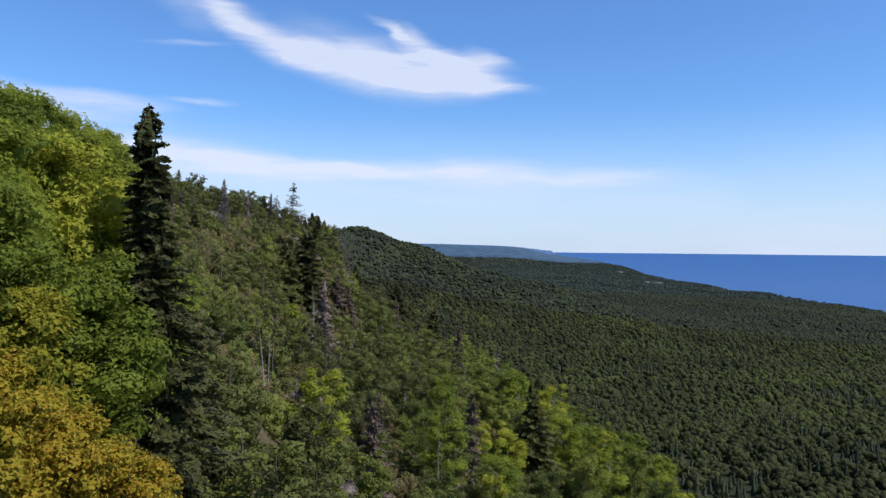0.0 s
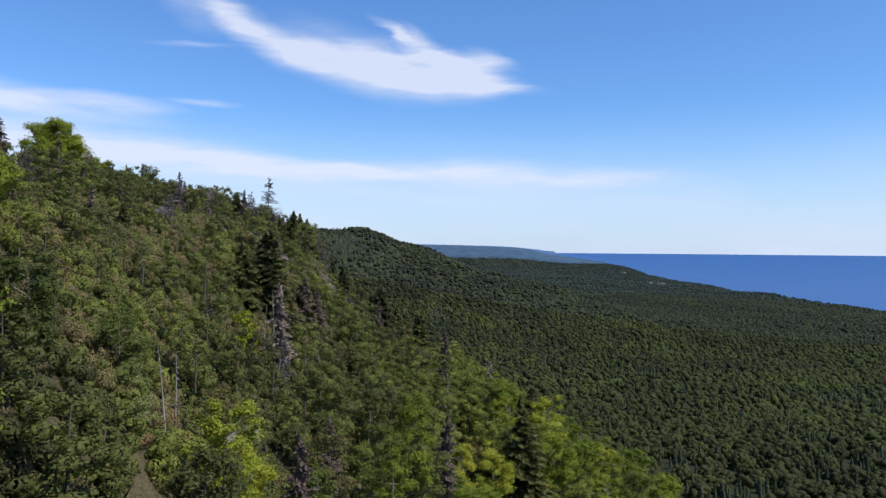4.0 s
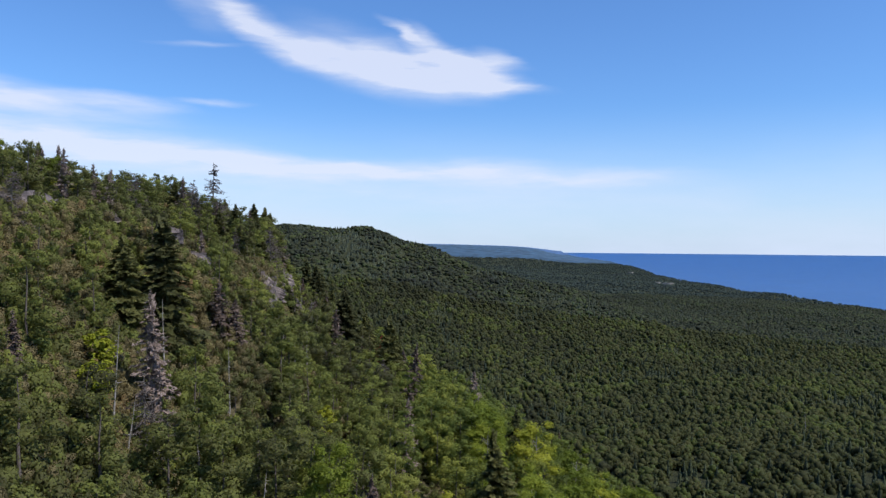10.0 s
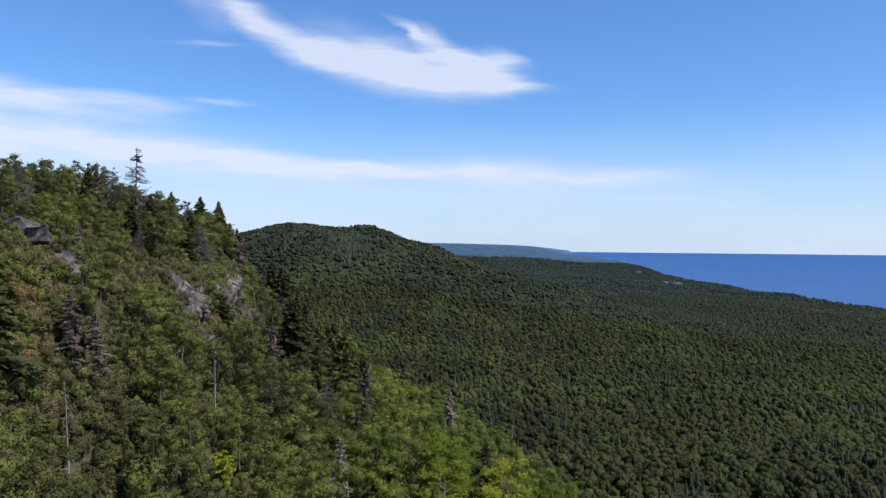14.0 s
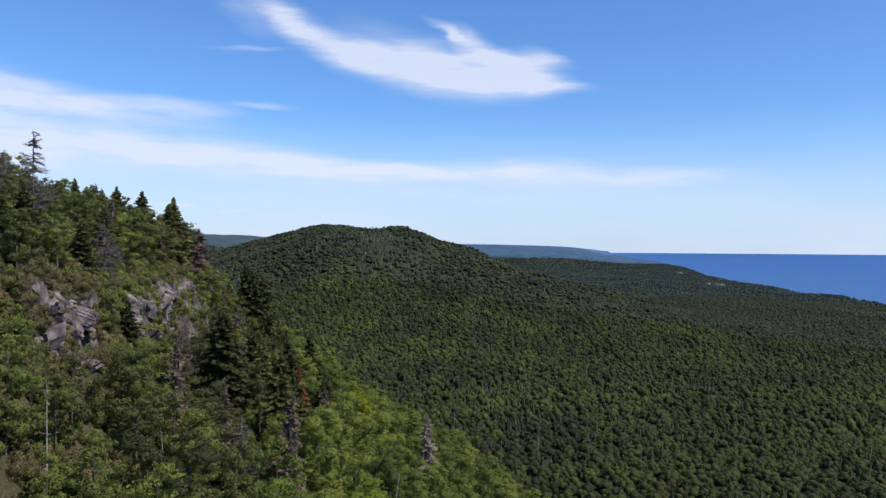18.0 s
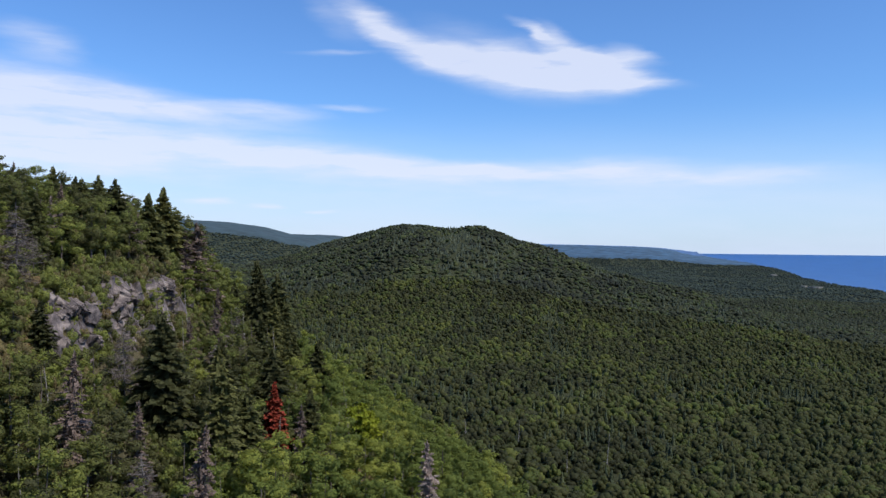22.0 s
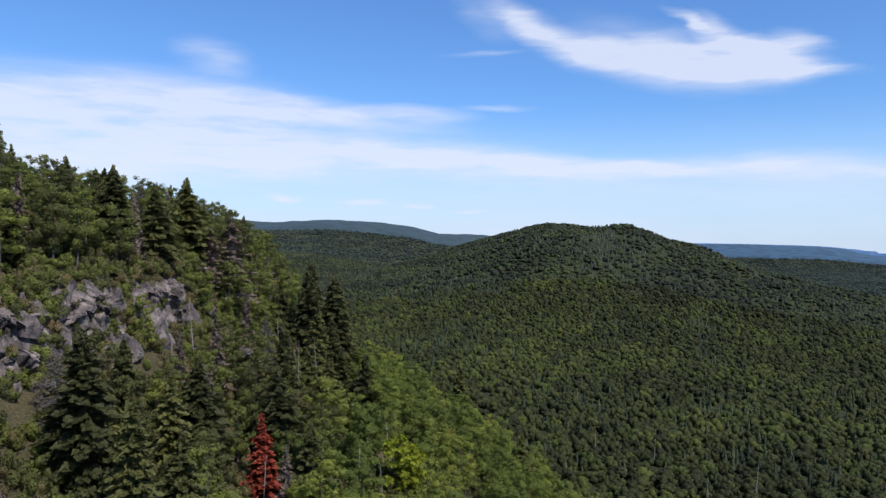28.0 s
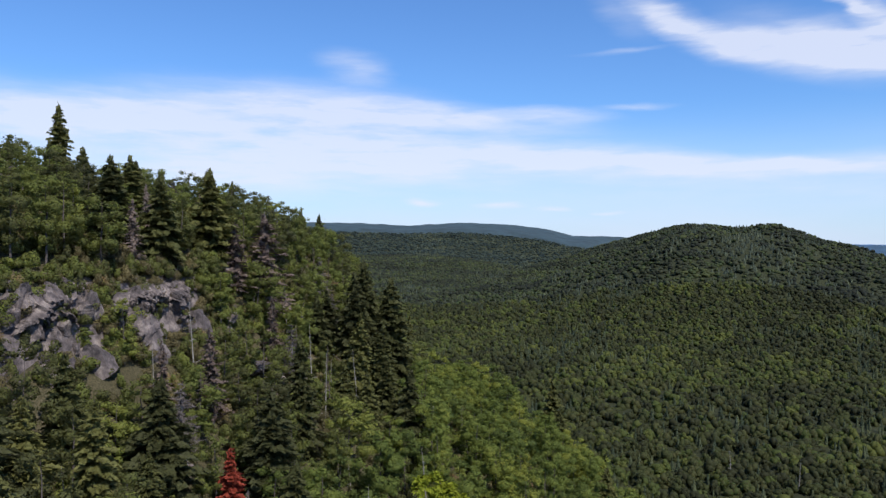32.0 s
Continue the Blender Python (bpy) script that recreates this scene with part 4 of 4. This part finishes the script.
    for src, x, y, top, height in (
            (gold, -8.2, 13.4, -1.6, 7.5), (gold, -9.4, 16.6, -0.6, 7.5), (gold, -7.6, 15.2, -3.0, 7.5), (gold, -6.6, 14.2, -5.0, 7.5), (gold, -7.4, 18.2, -4.6, 7.5), (maple, -9.3, 19.0, -0.2, 7), (maple, -10.6, 17.0, 1.8, 7), (maple, -12.4, 19.5, 3.2, 7), (maple, -12.5, 24.5, 3.4, 7), (maple, -11.0, 26.5, 0.6, 7), (maple, -14.0, 22.5, 5.0, 7), (maple, -17.0, 29.0, 6.2, 7),
            (maple, -19.8, 35.0, 7.0, 7), (maple, -20.5, 42.0, 7.4, 7), (maple, -15.5, 27.0, 3.8, 7), (maple, -17.5, 38.0, 5.4, 7), (maple, -46.0, 100.0, 15.2, 7), (maple, -43.0, 96.0, 14.4, 7), (maple, -41.5, 101.0, 10.8, 7), (maple, -38.5, 97.5, 10.0, 7), (maple, -35.5, 103.0, 9.0, 7), (maple, -32.5, 100.0, 7.6, 7), (glinting, -12.3, 42.5, -2.9, 5), (glinting, -11.2, 41.0, -5.0, 5), (glinting, -12.6, 45.5, -5.2, 5), (glinting, -9.8, 39.0, -6.2, 5), (lime, -13.7, 67.7, -5.0, 4), (lime, -12.8, 65.5, -6.4, 4), (withered[1], -11.6, 84.0, -3.0, 8), (withered[0], -10.6, 84.8, -4.5, 6.5), (snags[0], -12.5, 128, -7.5, 6.5), (withered[1], -22.8, 118.5, 5.0, 8), (snags[0], -20.5, 121.0, 2.4, 6.5), (withered[1], -25.0, 163, 2.5, 8), (withered[0], -24.0, 158, 1.2, 6.5), (spruces[1], -18.5, 112, 4.6, 8.5), (spruces[1], -17.2, 118, 2.2, 8.5), (spruces[2], -19.8, 126.5, 3.6, 10), (spruces[1], -20.5, 131, 2.2, 8.5), (spruces[0], -23.5, 149, 5.2, 7), (spruces[2], -36.5, 150, 8.6, 10), (spruces[1], -39.5, 158, 8.2, 8.5), (spruces[2], -5.5, 131, -9.5, 10), (spruces[2], -1.0, 127, -12.0, 10), (spruces[1], -20.6, 179, -4.6, 8.5)):
        keep(src, x, y, top, height, turn=rng.uniform(0, 360), fat=1.6 if src in withered else 1.0)
    for k in range(84):
        y, uu = rng.uniform(40, 190), rng.uniform(-14, 22)
        x = uu - float(across(0.0, y))
        if float(land(x, y)) < -9:
            copy_thing(poles[k % 2], pose(x, y, float(land(x, y)) - 0.15, (rng.uniform(-7, 7) if k % 6 else 58), rng.uniform(-7, 7), rng.uniform(0, 360)) @ Matrix.Diagonal((0.75, 0.75, rng.uniform(0.6, 1.1), 1)))

    for k in range(12):
        a, r = radians(rng.uniform(-26, 27)), rng.uniform(225, 420)
        x, y = (-23.6, 388.6) if k == 0 else (r * math.sin(a), r * math.cos(a))
        if float(across(x, y)) > 70:
            copy_thing(poles[k % 2], pose(x, y, float(land(x, y)) - 0.15, rng.uniform(-5, 5), rng.uniform(-5, 5), rng.uniform(0, 360)) @ Matrix.Diagonal((2.2, 2.2, rng.uniform(1.9, 2.4), 1)))
    x, y = rng.uniform(-95, 62, 60000), rng.uniform(6, 228, 60000)
    u, z = across(x, y), land(x, y)
    ok = (u > -46) & (u < 48) & ~((z + 9 > -4) & (path_gap(x, y) < 8))
    ok &= ~((y > 92) & (y < 172) & (u > -14) & (u < -11) & (rng.uniform(size=len(x)) < 0.6))
    ok &= ~open_ground(x, y, 1.0)
    for a, b in kept:
        ok &= (x - a) ** 2 + (y - b) ** 2 > (11.0 if b < 46 else 12.0 if (a, b) in ((-1.6, 158.2), (-4.1, 88.4), (-4.0, 139.4), (-7.6, 125.6), (-14.1, 79.2)) else 5.0)
    for y0, run in ((110.5, 5.0), (126, 5.5), (135.5, 5.0), (147, 5.5)):
        ok &= ~((np.abs(y - y0) < run) & (u > -14) & (u < -7.5))
    spots = np.c_[x, y][ok]
    spots = spots[sow(spots[:, 0], spots[:, 1], 2.5)]
    low = across(spots[:, 0], spots[:, 1]) > 4
    spots = spots[~low | (rng.uniform(size=len(spots)) < 0.75)]
    gap, ground = path_gap(spots[:, 0], spots[:, 1]), land(spots[:, 0], spots[:, 1])
    u = across(spots[:, 0], spots[:, 1])
    wood = 0.55 * wobble(spots[:, 0], spots[:, 1], 40, 31) + rng.normal(0, 0.6, len(spots))
    kind = np.where(wood > np.where(spots[:, 1] < 112, np.where(u > 2, 1.55, np.where(u < -15, 1.7, 1.1)), np.where(u > 4, 1.35, np.where(u < -14, 1.2, 0.95))), 1, np.where(rng.uniform(size=len(spots)) < np.where(u > 6, 0.02, np.where(spots[:, 1] < 60, 0.08, 0.12)), 2, 0))
    count = [0, 0, 0]
    rest = ([], [], [])
    for i in np.argsort(gap + 60 * (spots[:, 1] < 34)):
        (x, y), k = spots[i], kind[i]
        top_slope = u[i] < -16
        size = rng.uniform(0.6, 1.0) * (0.92 if top_slope else 1.35 if u[i] > 4 else 1.15)
        if 62 < y < 119 and -25 < u[i] < -8.5:
            size *= 0.75 if y > 84 else 0.95
        if 38 < y < 84 and u[i] < -15:
            size *= 0.88
        if k == 1 and u[i] < 4:
            size *= 0.8 if u[i] > -16 else 0.62
        if y < 60 and u[i] < 4:
            size *= 0.8
        if count[k] < (300, 190, 90)[k]:
            count[k] += 1
            src = (birches, spruces, snags[:1] + withered)[k]
            src = src[rng.randint(len(src))] if k or u[i] < 6 else src[5 + rng.randint(3)]
            copy_thing(src, pose(x, y, ground[i] - 0.15, rng.uniform(-4, 4), rng.uniform(-4, 4), rng.uniform(0, 360)) @ Matrix.Diagonal((size * rng.uniform(0.9, 1.15), size, size, 1)))
        else:
            h = (6.4, 8.5, 7.5)[k] * size
            rest[k].append((x, y, ground[i] - 0.15, h, h * (0.66, 0.5, 0.36)[k], rng.uniform(0, 6.283), min(1, max(0, rng.normal(0.64 if u[i] > 12 else 0.66 if u[i] > 2 else 0.5, 0.25))), rng.randint(4)))

    def unit_of(parts):
        v, f = parts
        span = np.ptp(v[:, :2], axis=0).max()
        return v / (span, span, v[:, 2].max()), f
    low_wood = np.array([float(across(r[0], r[1])) > 3 for r in rest[0]])
    shapes = [unit_of(broadleaf(130 + k, 6, 1.6, 20, 27, 0.24)[2]) for k in range(4)]
    joined("slope_wood_broadleaf", leaf_scrub, shapes, np.array(rest[0])[~low_wood], "green birches and maples covering the upper slope", "forest")
    joined("low_slope_wood_broadleaf", leaf_low, shapes, np.array(rest[0])[low_wood], "light green birches and aspens covering the lower slope", "forest")
    joined("slope_wood_trunks", bark_dark, [unit_of(broadleaf(130 + k, 6, 1.6, 13, 4, 0.36)[0]) for k in range(4)], [(a, b, c, d * 0.9, 0.26, *e) for a, b, c, d, w, *e in rest[0]], "pale thin trunks of the slope wood", "forest")
    if rest[1]:
        joined("slope_wood_spruce", needle_wood, [unit_of(conifer(140 + k, 8, 1.5, 14, 6, 2, 0.62)[2]) for k in range(4)], rest[1], "dark spruces covering the slope", "forest")
    if rest[2]:
        joined("slope_wood_dead", needle_grey, [unit_of(snag(150 + k, 8, 1.4, 14, 5, 8)[2]) for k in range(4)], rest[2], "grey dead twigs of small trees", "forest")
    for src in masters:
        for o in (*src.children_recursive, src):
            bpy.data.objects.remove(o)


make_trees()


# ---- scrub ----
def make_scrub():
    rng = np.random.RandomState(8)
    n = 38000
    x, y = rng.uniform(-80, 58, n), rng.uniform(2, 226, n)
    n2 = 2200
    yf = rng.uniform(94, 172, n2)
    x, y = np.r_[x, rng.uniform(-13.8, -10.6, n2) - across(0 * yf, yf)], np.r_[y, yf]
    n3 = 3600
    yf = rng.uniform(40, 90, n3)
    x, y = np.r_[x, rng.uniform(-22, -7, n3) - across(0 * yf, yf)], np.r_[y, yf]
    n += n2 + n3
    u = across(x, y)
    gap = np.abs(u + 6)
    ok = (u > -44) & (u < 46) & (rng.uniform(size=n) < np.clip(1.3 - gap / 45, 0.12, 1)) & ~((y > 92) & (y < 172) & (u > -13.3) & (u < -11.4) & (rng.uniform(size=n) < 0.25))
    ok &= ~((open_ground(x, y, 0.4) & (rng.uniform(size=n) < 0.3)) | (open_ground(x, y, 0.55) & (u < -15) & (rng.uniform(size=n) < 0.8)))
    for y0, run in ((110.5, 4.5), (126, 5.0), (135.5, 4.5), (147, 5.0)):
        ok &= ~((np.abs(y - y0) < run) & (u > -13.8) & (u < -9.8) & (rng.uniform(size=n) < 0.62))
    x, y, u = x[ok], y[ok], u[ok]
    z = land(x, y)
    h, w = rng.uniform(0.7, 2.3, len(x)), rng.uniform(1.1, 2.2, len(x))
    tone = np.clip(0.45 + 0.25 * wobble(x, y, 16, 41) + rng.normal(0, 0.2, len(x)), 0, 1)
    rows = np.c_[x, y, z - 0.25 * h, h, w, rng.uniform(0, 6.283, len(x)), tone, rng.randint(0, 5, len(x))]
    dry = rng.uniform(size=len(x)) < 0.18 + 0.2 * (wobble(x, y, 25, 43) > 0.5) + 0.12 * ((y > 40) & (y < 122) & (u > -22) & (u < -3)) + 0.1 * ((y > 60) & (y < 119) & (u > -25) & (u < -9))
    shapes = [unit_crown(300 + k, 0, 3, 7, 0.21) for k in range(5)]
    joined("scrub", leaf_scrub, shapes, rows[~dry], "low green scrub of hazel and alder on the slope", "bushes")
    joined("dry_scrub", leaf_dry, shapes, rows[dry], "reddish brown dry scrub on the slope", "bushes")


make_scrub()


# ---- rocks ----
def rock_mesh(seed, cuts=10):
    """An angular block: a cube cut flat by random planes, then broken up with fine steps."""
    rng = np.random.RandomState(seed)
    bm = bmesh.new()
    bmesh.ops.create_cube(bm, size=2.0)
    for k in range(cuts):
        nrm = Vector(unit(rng.normal(size=3)))
        geom = bm.verts[:] + bm.edges[:] + bm.faces[:]
        cut = bmesh.ops.bisect_plane(bm, geom=geom, plane_co=nrm * rng.uniform(0.6, 0.95), plane_no=nrm, clear_outer=True)
        edges = [e for e in cut["geom_cut"] if isinstance(e, bmesh.types.BMEdge)]
        if len(edges) > 2:
            bmesh.ops.edgenet_fill(bm, edges=edges)
    bmesh.ops.triangulate(bm, faces=bm.faces[:])
    bmesh.ops.subdivide_edges(bm, edges=[e for e in bm.edges if e.calc_length() > 0.45], cuts=2, use_grid_fill=True)
    shift = Vector(rng.uniform(0, 50, 3))
    for v in bm.verts:
        v.co *= 1 + 0.16 * noise.noise(v.co * 1.6 + shift) + 0.10 * noise.noise(v.co * 4.5 + shift)
    bmesh.ops.recalc_face_normals(bm, faces=bm.faces[:])
    me = bpy.data.meshes.new("rock_block")
    bm.to_mesh(me)
    bm.free()
    me.materials.append(rock_grey)
    return me


def rock_face(seed, y0, run):
    """A fractured wall of blocks along the cliff band: each block stands out its own way, with cracks and ledges between."""
    rng = np.random.RandomState(seed)
    ys = np.arange(y0 - run, y0 + run, 0.10)
    ss = np.linspace(-0.35, 1.05, 64)
    yy, s = np.meshgrid(ys, ss, indexing="ij")

    def blocks(n, deep, tilt, seed2):
        r2 = np.random.RandomState(seed2)
        sy, sz, so = r2.uniform(y0 - run, y0 + run, n), r2.uniform(-0.4, 1.1, n), r2.beta(1.0, 1.4, n) * deep
        tip = r2.uniform(-tilt, tilt, (2, n))
        wy, ws = yy + 0.35 * wobble(yy, s * 6, 2.3, seed2 + 1) + 0.5 * s, s + 0.06 * wobble(yy, s * 6, 1.9, seed2 + 2) + 0.03 * yy
        dy, ds = wy[..., None] - sy, ws[..., None] - (sz + 0.03 * sy)
        d = np.abs(dy) * 0.8 + np.abs(ds * 4.6) + 0.35 * np.hypot(dy, ds * 4.6)
        k = d.argmin(-1)
        two = np.partition(d, 1, axis=-1)
        crack = smooth(0.16, 0.0, two[..., 1] - two[..., 0])
        a, b = np.take_along_axis(dy, k[..., None], -1)[..., 0], np.take_along_axis(ds, k[..., None], -1)[..., 0] * 4.6
        return so[k] + tip[0][k] * a + tip[1][k] * b, crack

    big, crack = blocks(int(run * 7), 1.2, 0.22, seed)
    small, chink = blocks(int(run * 60), 0.6, 0.4, seed + 40)
    out = big + small - 0.6 * crack - 0.3 * chink + 0.05 * wobble(yy * 3, s * 14, 1.3, seed + 2)
    # the wall runs out unevenly at both ends, at its brow and at its foot
    end = smooth(0, 2.2, run - np.abs(yy - y0) + 1.3 * wobble(s * 5, yy * 0, 2.6, seed + 3) - 0.8)
    foot = 0.5 + 0.28 * wobble(yy, yy * 0, 6.0, seed + 4)
    end = end * smooth(foot + 0.10, foot - 0.10, s) * smooth(-0.30, -0.1, s - 0.1 * wobble(yy, yy * 0, 3.0, seed + 5))
    u = np.where(s < 0, -12.7 + s * 4, -12.7 + 0.9 * s) + np.where(s < 0, 0.4, 1.0) * out - 2.2 * (1 - end)
    shift = land(-13.4 - across(0 * yy, yy), yy) + 3.6
    z = np.where(s < 0, -4.35 - 0.9 * s + 0.25 * out, -4.35 - 4.2 * s - 0.3 * out) + shift - 1.2 * (1 - end)
    x = u - across(0 * yy, yy)
    i, j = np.meshgrid(np.arange(len(ys) - 1), np.arange(len(ss) - 1), indexing="ij")
    m = len(ss)
    faces = np.stack([i * m + j, i * m + j + 1, (i + 1) * m + j + 1, (i + 1) * m + j], -1).reshape(-1, 4)
    return mesh_of("rock_face", np.stack([x, yy, z], -1).reshape(-1, 3), faces, rock_grey)


def make_rocks():
    rng = np.random.RandomState(14)
    blocks = [rock_mesh(400 + k) for k in range(8)]

    def block(parent, x, y, size, squash, lift=0.0, tilt=12):
        ob = new("stone", blocks[rng.randint(8)])
        z = float(land(x, y)) + lift
        ob.parent = parent
        ob.matrix_basis = pose(x, y, z, rng.uniform(-tilt, tilt), rng.uniform(-tilt, tilt) + 18, rng.uniform(0, 360)) @ Matrix.Diagonal((size * rng.uniform(0.8, 1.3), size, size * squash, 1))

    # outcrops of the cliff band: where along it, how long, how many stones
    for y0, run, n, label in ((110.5, 4.6, 70, "broken grey rock wall with a dark overhang"), (126.0, 4.4, 64, "tall pinkish grey rock face among bushes"),
                              (135.5, 4.0, 64, "grey-purple fractured rock cliff with pale ledges"), (147.0, 5.5, 60, "grey fractured rock ledges below the brow"),
                              (164.0, 1.6, 12, "small dark rock step among young trees"),
                              (156.0, 1.0, 10, "small grey rock outcrop in the scrub"), (92, 2.5, 16, "weathered rock steps near the brow")):
        cliff = tagged(new("rock_cliff"), label, "cliff", "rock outcrops of the cliff band")
        if n > 50:
            new("rock_face", rock_face(int(y0 * 7), y0, run)).parent = cliff
            n //= 2
        for k in range(n):
            y, u = y0 + run * rng.uniform(-1, 1) ** 1, rng.uniform(-13.4, -11.0)
            if y0 == 164:
                u += 3.5
            if y0 == 92:
                u -= 3
            size = rng.uniform(0.25, 0.55) if rng.uniform() < 0.66 else rng.uniform(0.6, 1.05)
            block(cliff, u - float(across(0.0, y)), y, size, rng.uniform(0.7, 1.5), -0.15 * size)
    for x, y, n, spread in ((-21.5, 86.0, 6, 1.4), (-23.0, 74.0, 5, 1.4), (-9.6, 47.4, 6, 0.7), (-8.9, 51.5, 4, 0.6), (-0.4, 57.8, 9, 1.0), (-24.0, 80.0, 6, 1.2), (-18.8, 90.6, 6, 1.2), (-14.9, 86.5, 6, 0.9), (-18.6, 156.4, 8, 1.0)):
        slabs = tagged(new("rock_slab"), "bare weathered rock slabs on the slope", "rock", "rock slabs of the slope")
        for k in range(n):
            big = 1.6 if x < -15 else 1.0
            block(slabs, x + rng.normal(0, spread * 0.6), y + rng.normal(0, spread), rng.uniform(0.5, 1.0) * big, rng.uniform(0.25, 0.45), 0.12 * big)
    for x, y, size in ((-8.9, 51.2, 1.0), (-9.7, 47.6, 1.2), (-13.1, 50.3, 0.7), (-5.0, 38.5, 0.6), (-1.5, 56.5, 0.7), (-15, 45, 0.7), (-15.5, 47.5, 0.7), (-14.6, 46, 0.8), (-10, 140, 1.0), (-9, 147, 1.2), (-9, 118, 1.0)):
        top = tagged(new("boulder", blocks[rng.randint(8)]), "grey boulder lying on the steep slope", "rock", "boulders of the slope")
        top.matrix_basis = pose(x, y, float(land(x, y)) + 0.2, 10, 20, rng.uniform(0, 360)) @ Matrix.Diagonal((size * 1.2, size, size * 0.9, 1))


make_rocks()


# ---- clearings by the far shore ----
def make_clearings():
    pale = plain("pale_gravel", (0.22, 0.21, 0.19))
    for az, r, w, d in ((15.8, 2420, 34, 12), (15.1, 2470, 16, 9), (13.2, 3300, 24, 14)):
        a = radians(az)
        bm = bmesh.new()
        ring = [bm.verts.new((w / 2 * math.cos(k) * (1 + 0.25 * math.sin(3 * k)), d / 2 * math.sin(k), 0)) for k in np.linspace(0, 6.283, 12, endpoint=False)]
        face = bm.faces.new(ring)
        up = bmesh.ops.extrude_face_region(bm, geom=[face])
        bmesh.ops.translate(bm, verts=[v for v in up["geom"] if isinstance(v, bmesh.types.BMVert)], vec=(0, 0, 6.5))
        me = bpy.data.meshes.new("clearing")
        bm.to_mesh(me)
        bm.free()
        me.materials.append(pale)
        ob = tagged(new("clearing", me), "pale gravel clearing by the far shore", "clearing", "clearings by the shore")
        x, y = r * math.sin(a), r * math.cos(a)
        ob.matrix_basis = pose(x, y, float(land(x, y)), 0, 0, -az)


make_clearings()
